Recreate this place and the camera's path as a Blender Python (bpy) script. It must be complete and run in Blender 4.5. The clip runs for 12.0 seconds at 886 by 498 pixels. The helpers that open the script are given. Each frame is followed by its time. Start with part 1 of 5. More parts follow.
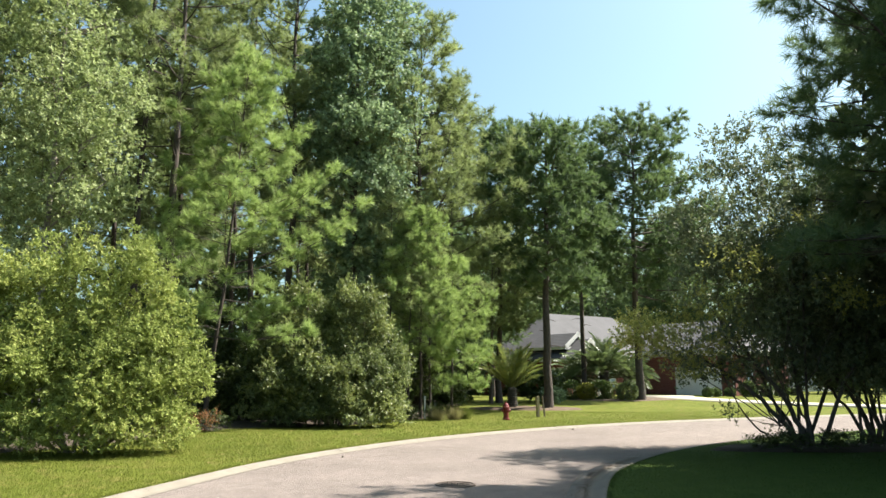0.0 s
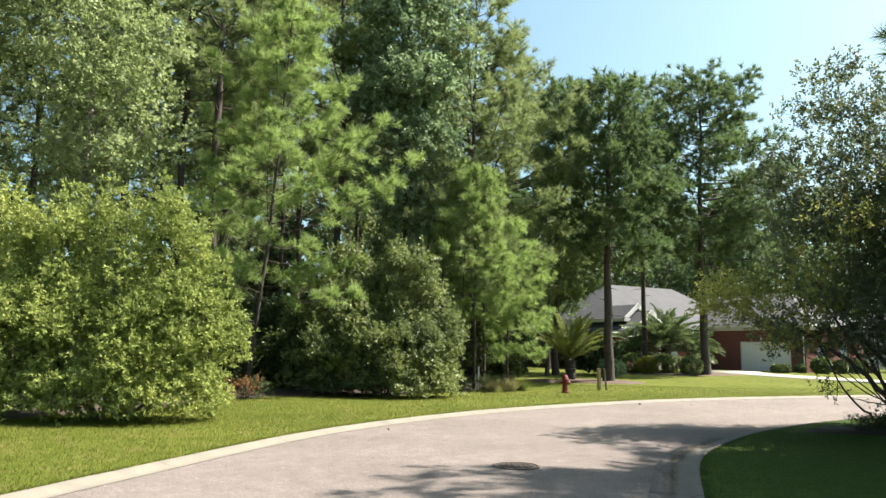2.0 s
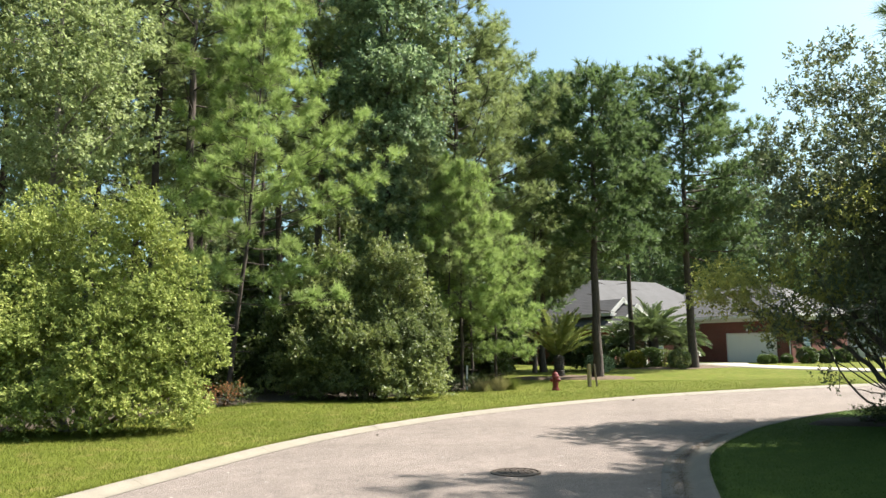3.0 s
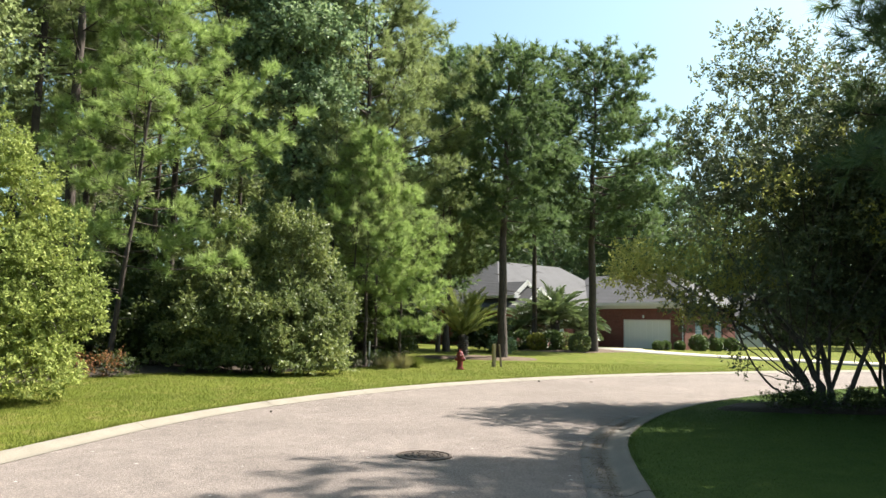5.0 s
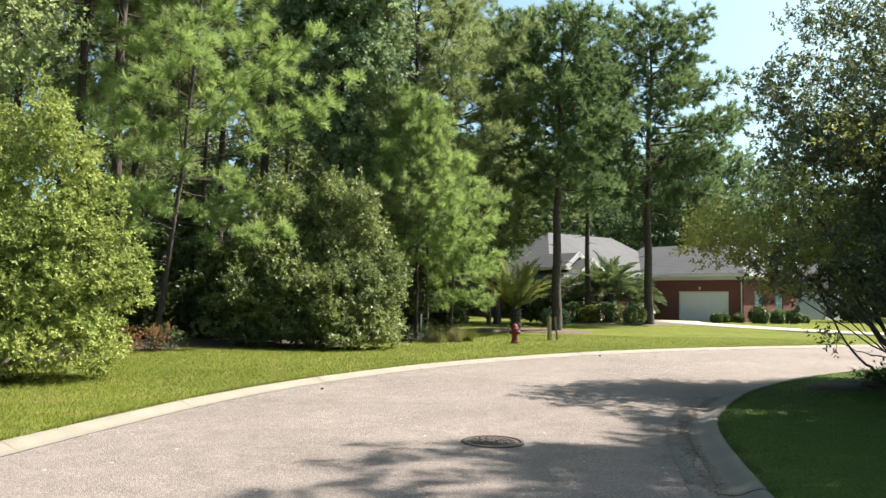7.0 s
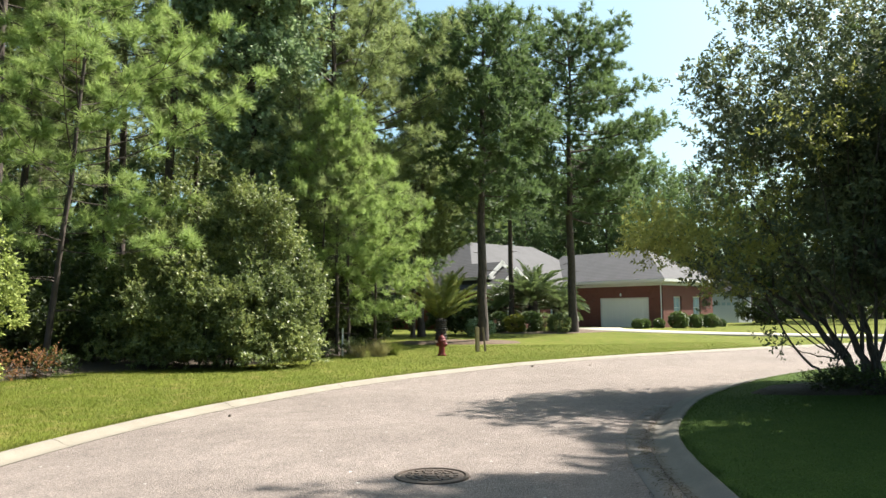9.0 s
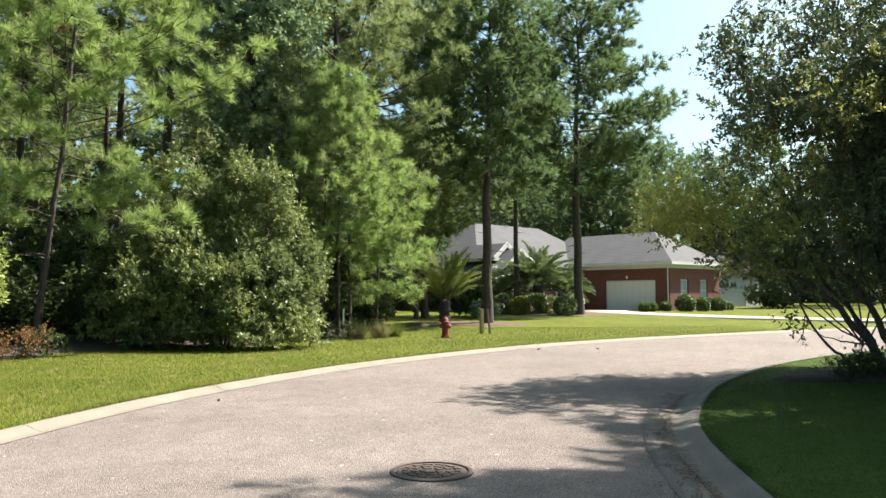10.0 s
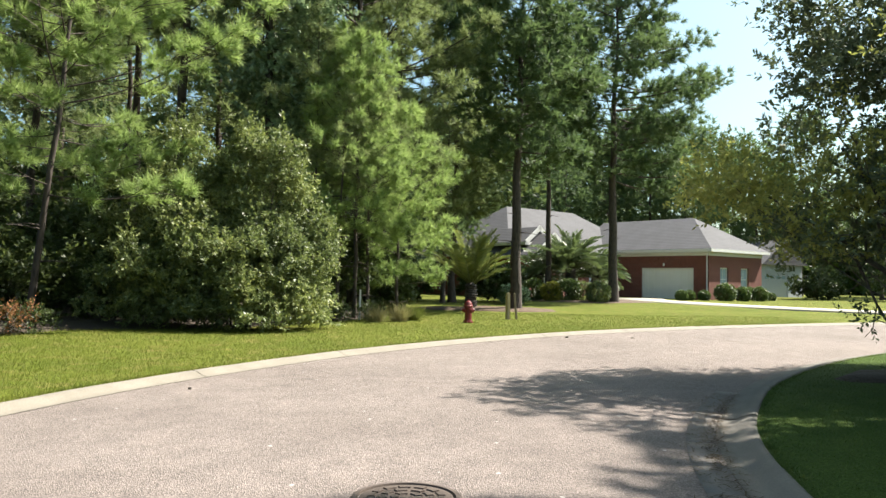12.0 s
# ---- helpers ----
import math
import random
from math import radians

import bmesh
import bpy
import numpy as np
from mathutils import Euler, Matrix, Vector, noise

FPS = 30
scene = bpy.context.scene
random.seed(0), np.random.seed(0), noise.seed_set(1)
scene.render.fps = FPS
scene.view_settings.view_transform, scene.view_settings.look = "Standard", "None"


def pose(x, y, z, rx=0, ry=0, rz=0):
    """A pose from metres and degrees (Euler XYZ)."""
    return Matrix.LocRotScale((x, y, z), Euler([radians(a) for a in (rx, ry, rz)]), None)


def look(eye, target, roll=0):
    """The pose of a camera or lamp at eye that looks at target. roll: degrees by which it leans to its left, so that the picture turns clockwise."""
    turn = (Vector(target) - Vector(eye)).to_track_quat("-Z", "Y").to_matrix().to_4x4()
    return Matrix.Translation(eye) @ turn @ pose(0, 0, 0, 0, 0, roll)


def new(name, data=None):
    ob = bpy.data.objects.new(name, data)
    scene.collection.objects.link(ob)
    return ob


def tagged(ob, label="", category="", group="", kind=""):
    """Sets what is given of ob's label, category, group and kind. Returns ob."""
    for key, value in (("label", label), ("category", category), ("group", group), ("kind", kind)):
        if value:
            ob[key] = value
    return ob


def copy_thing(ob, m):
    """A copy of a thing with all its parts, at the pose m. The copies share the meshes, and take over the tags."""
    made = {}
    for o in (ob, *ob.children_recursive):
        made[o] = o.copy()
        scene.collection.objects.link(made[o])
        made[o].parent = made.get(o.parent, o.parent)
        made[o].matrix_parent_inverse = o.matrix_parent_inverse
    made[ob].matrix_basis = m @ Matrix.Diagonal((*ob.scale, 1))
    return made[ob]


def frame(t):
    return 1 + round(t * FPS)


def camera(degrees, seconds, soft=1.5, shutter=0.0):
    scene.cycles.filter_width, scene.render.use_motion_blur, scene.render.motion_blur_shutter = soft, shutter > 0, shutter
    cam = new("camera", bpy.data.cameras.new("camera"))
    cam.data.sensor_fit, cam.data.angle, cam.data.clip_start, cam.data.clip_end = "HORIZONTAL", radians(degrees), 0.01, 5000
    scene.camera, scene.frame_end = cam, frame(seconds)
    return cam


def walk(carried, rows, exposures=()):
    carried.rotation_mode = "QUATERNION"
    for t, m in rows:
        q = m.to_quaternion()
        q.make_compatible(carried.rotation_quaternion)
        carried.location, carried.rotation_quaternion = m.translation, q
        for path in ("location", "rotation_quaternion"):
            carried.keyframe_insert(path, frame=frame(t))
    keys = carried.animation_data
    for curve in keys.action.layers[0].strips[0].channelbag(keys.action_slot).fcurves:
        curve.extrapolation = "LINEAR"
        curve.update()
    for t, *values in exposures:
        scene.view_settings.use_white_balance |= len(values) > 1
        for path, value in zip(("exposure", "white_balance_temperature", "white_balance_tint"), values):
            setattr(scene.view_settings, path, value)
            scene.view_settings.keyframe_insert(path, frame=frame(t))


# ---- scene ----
cam = camera(60.0, 12.0, soft=1.5)
PATH = [
    (0, (-0.296, -3.123, 1.792), (-0.256, -1.151, 2.12), -0.2),
    (0.5, (-0.29, -2.581, 1.731), (-0.262, -0.604, 2.033), 0.3),
    (1, (-0.347, -2.047, 1.703), (-0.324, -0.064, 1.965), -0.1),
    (1.5, (-0.313, -1.462, 1.665), (-0.374, 0.521, 1.921), -0.2),
    (2, (-0.358, -1.175, 1.668), (-0.456, 0.806, 1.925), 0.7),
    (2.5, (-0.472, -0.853, 1.65), (-0.514, 1.13, 1.911), 0.0),
    (3, (-0.49, -0.481, 1.683), (-0.541, 1.502, 1.938), -0.8),
    (5, (-0.588, 0.604, 1.569), (-0.392, 2.584, 1.772), 1.1),
    (5.5, (-0.62, 0.841, 1.557), (-0.343, 2.814, 1.731), 0.2),
    (6, (-0.637, 1.112, 1.559), (-0.424, 3.096, 1.694), -0.0),
    (6.5, (-0.687, 1.351, 1.559), (-0.611, 3.346, 1.683), 1.0),
    (8.5, (-0.775, 2.689, 1.509), (-0.603, 4.675, 1.677), -0.1),
    (9, (-0.721, 3.002, 1.492), (-0.437, 4.975, 1.657), -0.6),
    (9.5, (-0.634, 3.394, 1.468), (-0.384, 5.371, 1.636), 0.1),
    (10, (-0.598, 3.708, 1.463), (-0.326, 5.686, 1.581), -0.2),
    (10.5, (-0.45, 4.08, 1.442), (-0.096, 6.047, 1.502), -1.4),
    (11, (-0.302, 4.409, 1.43), (0.072, 6.373, 1.493), 0.1),
    (11.5, (-0.195, 4.813, 1.392), (0.205, 6.772, 1.46), 1.3),
    (12, (-0.081, 5.227, 1.367), (0.103, 7.217, 1.446), 0.9),
]
walk(cam, [(t, look(eye, target, roll)) for t, eye, target, roll in PATH], exposures=((0.0, 1.6), (12.0, 1.6)))

# ---------------------------------------------------------------- light
SUN_BEARING, SUN_HEIGHT = 71.0, 52.0        # degrees clockwise from +y, degrees up
world = bpy.data.worlds.new("sky")
scene.world = world
world.use_nodes = True
wn = world.node_tree.nodes
sky = wn.new("ShaderNodeTexSky")
sky.sky_type, sky.sun_disc = "NISHITA", False
sky.sun_elevation, sky.sun_rotation = radians(SUN_HEIGHT), radians(SUN_BEARING)
sky.air_density, sky.dust_density, sky.ozone_density = 1.0, 3.0, 1.0
wn["Background"].inputs["Strength"].default_value = 0.078
tint = wn.new("ShaderNodeMix")
tint.data_type, tint.blend_type = "RGBA", "MULTIPLY"
tint.inputs[0].default_value, tint.inputs[7].default_value = 1.0, (0.90, 1.08, 1.0, 1)
world.node_tree.links.new(sky.outputs["Color"], tint.inputs[6])
world.node_tree.links.new(tint.outputs[2], wn["Background"].inputs["Color"])
sun = new("sun", bpy.data.lights.new("sun", "SUN"))
sun.data.energy, sun.data.angle, sun.data.color = 5.3, radians(0.55), (1.0, 0.94, 0.84)
sun_dir = Vector((math.sin(radians(SUN_BEARING)) * math.cos(radians(SUN_HEIGHT)),
                  math.cos(radians(SUN_BEARING)) * math.cos(radians(SUN_HEIGHT)), math.sin(radians(SUN_HEIGHT))))
sun.matrix_world = look(sun_dir * 80, (0, 0, 0))


# ---------------------------------------------------------------- materials
def material(name):
    m = bpy.data.materials.new(name)
    m.use_nodes = True
    nt = m.node_tree
    return m, nt, nt.nodes["Principled BSDF"], nt.nodes["Material Output"]


def node(nt, kind, **inputs):
    n = nt.nodes.new(kind)
    for k, v in inputs.items():
        n.inputs[k.replace("_", " ")].default_value = v
    return n


def coords(nt, scale=(1, 1, 1), kind="Object"):
    tc, mp = nt.nodes.new("ShaderNodeTexCoord"), nt.nodes.new("ShaderNodeMapping")
    mp.inputs["Scale"].default_value = scale
    nt.links.new(tc.outputs[kind], mp.inputs["Vector"])
    return mp.outputs["Vector"]


def noise_tex(nt, vec, scale, detail=4.0, rough=0.55):
    n = node(nt, "ShaderNodeTexNoise", Scale=scale, Detail=detail, Roughness=rough)
    nt.links.new(vec, n.inputs["Vector"])
    return n.outputs["Fac"]


def ramp(nt, fac, stops):
    r = nt.nodes.new("ShaderNodeValToRGB")
    e = r.color_ramp.elements
    while len(e) < len(stops):
        e.new(0.5)
    for el, (p, c) in zip(e, stops):
        el.position, el.color = p, (*c, 1)
    nt.links.new(fac, r.inputs["Fac"])
    return r.outputs["Color"]


def mixc(nt, fac, a, b, mode="MIX"):
    m = nt.nodes.new("ShaderNodeMix")
    m.data_type, m.blend_type = "RGBA", mode
    for sock, val in ((m.inputs[0], fac), (m.inputs[6], a), (m.inputs[7], b)):
        if hasattr(val, "default_value"):
            nt.links.new(val, sock)
        else:
            sock.default_value = val if isinstance(val, float) else (*val, 1)
    return m.outputs[2]


def bump(nt, bsdf, height, strength=0.3, dist=0.02):
    b = node(nt, "ShaderNodeBump", Strength=strength, Distance=dist)
    nt.links.new(height, b.inputs["Height"])
    nt.links.new(b.outputs["Normal"], bsdf.inputs["Normal"])


def surface(name, a, b, scale=3.0, fine=40.0, rough=0.7, bump_s=0.25, dist=0.01, metal=0.0, stretch=(1, 1, 1)):
    """Two-tone mottled surface with grain at two scales."""
    m, nt, bs, out = material(name)
    v = coords(nt, stretch)
    big, small = noise_tex(nt, v, scale), noise_tex(nt, v, fine, 3.0)
    col = mixc(nt, big, a, b)
    col = mixc(nt, 0.5, col, ramp(nt, small, [(0.3, (0.35, 0.35, 0.35)), (0.7, (0.65, 0.65, 0.65))]), "OVERLAY")
    nt.links.new(col, bs.inputs["Base Color"])
    bs.inputs["Roughness"].default_value, bs.inputs["Metallic"].default_value = rough, metal
    if bump_s:
        bump(nt, bs, small, bump_s, dist)
    return m


def leaf_material(name, dark, mid, light, clump=0.8, trans=0.35, rough=0.45, gloss=0.4, glow=(0.30, 0.39, 0.11)):
    """Foliage: colour by clump and by leaf, light passing through the blade."""
    m, nt, bs, out = material(name)
    v = coords(nt)
    big = noise_tex(nt, v, clump, 3.0)
    geo = nt.nodes.new("ShaderNodeNewGeometry")
    add = nt.nodes.new("ShaderNodeMath")
    add.operation = "MULTIPLY_ADD"
    nt.links.new(geo.outputs["Random Per Island"], add.inputs[0])
    add.inputs[1].default_value = 0.45
    sub = nt.nodes.new("ShaderNodeMath")
    sub.operation = "MULTIPLY_ADD"
    nt.links.new(big, sub.inputs[0])
    sub.inputs[1].default_value, sub.inputs[2].default_value = 1.1, -0.3
    nt.links.new(sub.outputs[0], add.inputs[2])
    col = ramp(nt, add.outputs[0], [(0.1, dark), (0.5, mid), (0.95, light)])
    nt.links.new(col, bs.inputs["Base Color"])
    bs.inputs["Roughness"].default_value = rough
    bs.inputs["Specular IOR Level"].default_value = gloss
    tr = nt.nodes.new("ShaderNodeBsdfTranslucent")
    warm = mixc(nt, 0.35, col, glow, "MIX")
    nt.links.new(warm, tr.inputs["Color"])
    mx = nt.nodes.new("ShaderNodeMixShader")
    mx.inputs["Fac"].default_value = trans
    nt.links.new(bs.outputs[0], mx.inputs[1])
    nt.links.new(tr.outputs[0], mx.inputs[2])
    nt.links.new(mx.outputs[0], out.inputs["Surface"])
    return m


def bark_material(name, a, b, scale=6.0):
    m, nt, bs, out = material(name)
    v = coords(nt, (1, 1, 0.28))
    vor = node(nt, "ShaderNodeTexVoronoi", Scale=scale * 2.2)
    nt.links.new(v, vor.inputs["Vector"])
    n = noise_tex(nt, v, scale, 5.0)
    col = mixc(nt, n, a, b)
    col = mixc(nt, ramp(nt, vor.outputs["Distance"], [(0.0, (0, 0, 0)), (0.5, (1, 1, 1))]), tuple(c * 0.45 for c in a), col)
    nt.links.new(col, bs.inputs["Base Color"])
    bs.inputs["Roughness"].default_value = 0.9
    bump(nt, bs, vor.outputs["Distance"], 0.7, 0.03)
    return m


def asphalt_material():
    m, nt, bs, out = material("worn_asphalt")
    v = coords(nt)
    big, mid, fine = noise_tex(nt, v, 0.35, 3.0), noise_tex(nt, v, 3.0, 5.0), noise_tex(nt, v, 55.0, 3.0, 0.7)
    grit = node(nt, "ShaderNodeTexVoronoi", Scale=105.0)
    nt.links.new(v, grit.inputs["Vector"])
    col = ramp(nt, big, [(0.3, (0.150, 0.125, 0.113)), (0.7, (0.194, 0.163, 0.148))])
    col = mixc(nt, 0.3, col, ramp(nt, mid, [(0.3, (0.3, 0.3, 0.3)), (0.7, (0.7, 0.7, 0.7))]), "OVERLAY")
    col = mixc(nt, 0.8, col, ramp(nt, fine, [(0.28, (0.25, 0.25, 0.25)), (0.72, (0.75, 0.75, 0.75))]), "OVERLAY")
    stones = ramp(nt, grit.outputs["Color"], [(0.0, (0.26, 0.26, 0.26)), (0.5, (0.5, 0.5, 0.5)), (1.0, (0.85, 0.83, 0.8))])
    col = mixc(nt, 0.85, col, stones, "OVERLAY")
    chips = node(nt, "ShaderNodeTexVoronoi", Scale=3.1)
    nt.links.new(v, chips.inputs["Vector"])
    col = mixc(nt, ramp(nt, chips.outputs["Distance"], [(0.045, (1, 1, 1)), (0.06, (0, 0, 0))]), col, (0.45, 0.43, 0.4))
    nt.links.new(col, bs.inputs["Base Color"])
    bs.inputs["Roughness"].default_value = 0.9
    bs.inputs["Specular IOR Level"].default_value = 0.25
    bump(nt, bs, grit.outputs["Distance"], 0.8, 0.012)
    return m


def lawn_material():
    m, nt, bs, out = material("mown_grass")
    v = coords(nt)
    big, mid, fine = noise_tex(nt, v, 0.28, 3.0), noise_tex(nt, v, 2.2, 5.0, 0.65), noise_tex(nt, v, 60.0, 2.0)
    col = ramp(nt, big, [(0.3, (0.070, 0.091, 0.012)), (0.7, (0.102, 0.116, 0.018))])
    col = mixc(nt, ramp(nt, mid, [(0.5, (0, 0, 0)), (0.7, (0.8, 0.8, 0.8))]), col, (0.17, 0.135, 0.05))
    col = mixc(nt, 0.7, col, ramp(nt, fine, [(0.3, (0.2, 0.2, 0.2)), (0.7, (0.8, 0.8, 0.8))]), "OVERLAY")
    # the lawn inside the bend is greener, its colour darkened for deep tree shade
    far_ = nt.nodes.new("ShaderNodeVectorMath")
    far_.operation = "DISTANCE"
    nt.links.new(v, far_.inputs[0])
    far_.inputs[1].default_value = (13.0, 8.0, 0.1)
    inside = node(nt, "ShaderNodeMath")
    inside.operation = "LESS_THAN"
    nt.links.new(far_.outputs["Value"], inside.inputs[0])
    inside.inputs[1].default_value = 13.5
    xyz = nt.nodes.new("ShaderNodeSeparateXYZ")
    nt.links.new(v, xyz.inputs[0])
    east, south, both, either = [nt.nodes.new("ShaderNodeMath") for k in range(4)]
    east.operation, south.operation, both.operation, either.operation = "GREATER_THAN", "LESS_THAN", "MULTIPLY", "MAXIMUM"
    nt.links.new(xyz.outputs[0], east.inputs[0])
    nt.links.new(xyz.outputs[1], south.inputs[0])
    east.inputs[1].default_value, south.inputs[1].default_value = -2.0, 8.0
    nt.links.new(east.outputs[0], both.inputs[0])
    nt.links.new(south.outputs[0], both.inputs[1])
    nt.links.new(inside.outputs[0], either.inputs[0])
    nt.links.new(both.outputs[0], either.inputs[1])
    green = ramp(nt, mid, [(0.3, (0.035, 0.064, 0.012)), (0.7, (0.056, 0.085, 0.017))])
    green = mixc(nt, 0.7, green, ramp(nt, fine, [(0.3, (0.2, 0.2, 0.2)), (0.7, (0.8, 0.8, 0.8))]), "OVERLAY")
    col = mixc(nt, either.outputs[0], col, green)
    nt.links.new(col, bs.inputs["Base Color"])
    bs.inputs["Roughness"].default_value = 0.9
    bs.inputs["Specular IOR Level"].default_value = 0.08
    bump(nt, bs, fine, 0.8, 0.03)
    return m


def brick_material():
    m, nt, bs, out = material("red_brick")
    v = coords(nt)
    comb = nt.nodes.new("ShaderNodeVectorMath")
    comb.operation = "MULTIPLY"
    sep, cx = nt.nodes.new("ShaderNodeSeparateXYZ"), nt.nodes.new("ShaderNodeCombineXYZ")
    nt.links.new(v, sep.inputs[0])
    s = nt.nodes.new("ShaderNodeMath")
    nt.links.new(sep.outputs[0], s.inputs[0])
    nt.links.new(sep.outputs[1], s.inputs[1])
    nt.links.new(s.outputs[0], cx.inputs[0])
    nt.links.new(sep.outputs[2], cx.inputs[1])
    bt = node(nt, "ShaderNodeTexBrick", Scale=1.0, Mortar_Size=0.008, Brick_Width=0.22, Row_Height=0.075)
    bt.inputs["Color1"].default_value, bt.inputs["Color2"].default_value = (0.1, 0.021, 0.016, 1), (0.155, 0.037, 0.027, 1)
    bt.inputs["Mortar"].default_value = (0.20, 0.12, 0.09, 1)
    nt.links.new(cx.outputs[0], bt.inputs["Vector"])
    n = noise_tex(nt, v, 1.3)
    nt.links.new(mixc(nt, 0.4, bt.outputs["Color"], ramp(nt, n, [(0.3, (0.35, 0.35, 0.35)), (0.7, (0.65, 0.65, 0.65))]), "OVERLAY"), bs.inputs["Base Color"])
    bs.inputs["Roughness"].default_value = 0.85
    bump(nt, bs, bt.outputs["Fac"], -0.3, 0.01)
    return m


def shingle_material():
    m, nt, bs, out = material("grey_shingle")
    v = coords(nt)
    n, sp = noise_tex(nt, v, 0.8), noise_tex(nt, v, 14.0, 2.0)
    w = node(nt, "ShaderNodeTexWave", Scale=2.3, Distortion=0.6)
    w.bands_direction = "Z"
    nt.links.new(v, w.inputs["Vector"])
    col = ramp(nt, n, [(0.3, (0.048, 0.047, 0.052)), (0.7, (0.066, 0.064, 0.071))])
    col = mixc(nt, 0.5, col, ramp(nt, sp, [(0.3, (0.3, 0.3, 0.3)), (0.7, (0.7, 0.7, 0.7))]), "OVERLAY")
    nt.links.new(col, bs.inputs["Base Color"])
    bs.inputs["Roughness"].default_value = 0.88
    bump(nt, bs, w.outputs["Fac"], 0.5, 0.02)
    return m


ASPHALT, LAWN, BRICK, SHINGLE = asphalt_material(), lawn_material(), brick_material(), shingle_material()
CONCRETE = surface("kerb_concrete", (0.12, 0.104, 0.082), (0.215, 0.19, 0.152), 2.6, 70.0, 0.85, 0.35, 0.006)
GUTTER = surface("gutter_concrete", (0.12, 0.104, 0.092), (0.175, 0.152, 0.135), 1.8, 70.0, 0.9, 0.35, 0.006)
KERB_DIRTY = surface("dirty_kerb_concrete", (0.085, 0.076, 0.064), (0.150, 0.134, 0.112), 2.6, 70.0, 0.88, 0.35, 0.006)
DRIVE = surface("driveway_concrete", (0.29, 0.262, 0.205), (0.35, 0.322, 0.26), 0.8, 60.0, 0.85, 0.2, 0.004)
# blades inside the bend: green lowered to deepen the shade under the trees
GRASS_INNER_SHADED = leaf_material("shaded_green_grass_blades", (0.021, 0.049, 0.008), (0.038, 0.073, 0.013), (0.066, 0.097, 0.024), 0.5, 0.35, 0.6, 0.2)
GRASS = leaf_material("grass_blades", (0.065, 0.085, 0.007), (0.112, 0.126, 0.013), (0.177, 0.163, 0.029), 0.5, 0.35, 0.6, 0.2)
PINE_BARK = bark_material("pine_bark", (0.042, 0.032, 0.027), (0.085, 0.064, 0.052))
DARK_BARK = bark_material("dark_bark", (0.055, 0.045, 0.036), (0.105, 0.088, 0.072), 9.0)
GREY_BARK = bark_material("grey_bark", (0.16, 0.14, 0.115), (0.27, 0.24, 0.2), 8.0)
NEEDLES = leaf_material("pine_needles", (0.073, 0.094, 0.048), (0.206, 0.248, 0.111), (0.403, 0.433, 0.198), 0.7, 0.46, 0.55, 0.2)
NEEDLES_YOUNG = leaf_material("young_pine_needles", (0.110, 0.166, 0.054), (0.264, 0.360, 0.115), (0.460, 0.540, 0.203), 0.9, 0.48, 0.55, 0.2)
NEEDLES_BLUE = leaf_material("far_pine_needles", (0.044, 0.078, 0.038), (0.093, 0.143, 0.063), (0.172, 0.224, 0.091), 0.6, 0.42, 0.55, 0.28, (0.2, 0.29, 0.08))
DEAD_NEEDLES = leaf_material("dead_needles", (0.12, 0.045, 0.018), (0.19, 0.08, 0.035), (0.24, 0.12, 0.05), 1.0, 0.2, 0.7, 0.2)
MYRTLE = leaf_material("myrtle_leaves", (0.092, 0.120, 0.031), (0.266, 0.317, 0.083), (0.448, 0.449, 0.139), 0.7, 0.3, 0.6, 0.18)
PALE_LEAF = leaf_material("pale_gum_leaves", (0.142, 0.178, 0.083), (0.339, 0.395, 0.186), (0.561, 0.604, 0.331), 0.7, 0.42, 0.6, 0.18)
# young olive growth, its colour lightened to stand for sun on the outer leaves
OLIVE_SUNLIT = leaf_material("sunlit_olive_young_leaves", (0.196, 0.196, 0.050), (0.345, 0.336, 0.088), (0.506, 0.470, 0.143), 0.9, 0.5, 0.55, 0.25)
MYRTLE_DARK = leaf_material("dark_myrtle_leaves", (0.053, 0.076, 0.035), (0.164, 0.201, 0.080), (0.407, 0.418, 0.141), 0.7, 0.38, 0.44, 0.42, (0.24, 0.31, 0.06))
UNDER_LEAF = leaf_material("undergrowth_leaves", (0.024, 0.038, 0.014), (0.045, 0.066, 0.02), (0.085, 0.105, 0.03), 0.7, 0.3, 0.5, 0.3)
SHADE_LEAF = leaf_material("shade_tree_leaves", (0.064, 0.087, 0.058), (0.125, 0.152, 0.080), (0.262, 0.279, 0.131), 0.6, 0.34, 0.55, 0.3, (0.17, 0.22, 0.08))
GUM_LEAF = leaf_material("gum_leaves", (0.082, 0.123, 0.074), (0.218, 0.296, 0.167), (0.489, 0.582, 0.344), 0.6, 0.38, 0.52, 0.22, (0.22, 0.31, 0.09))
BOX_LEAF = leaf_material("boxwood_leaves", (0.03, 0.062, 0.012), (0.06, 0.105, 0.018), (0.10, 0.15, 0.026), 2.0, 0.25, 0.4, 0.5)
GOLD_LEAF = leaf_material("golden_shrub_leaves", (0.12, 0.12, 0.012), (0.21, 0.20, 0.02), (0.32, 0.29, 0.04), 2.0, 0.3, 0.45, 0.4)
PALM_LEAF = leaf_material("palm_leaflets", (0.058, 0.094, 0.039), (0.111, 0.156, 0.072), (0.195, 0.231, 0.111), 1.0, 0.25, 0.4, 0.5)
PALM_GOLD = leaf_material("yellow_palm_leaflets", (0.105, 0.140, 0.042), (0.196, 0.224, 0.063), (0.350, 0.336, 0.084), 1.0, 0.3, 0.4, 0.5)
STRAW = leaf_material("dry_grass", (0.17, 0.14, 0.06), (0.27, 0.23, 0.11), (0.36, 0.32, 0.16), 1.5, 0.25, 0.7, 0.2)
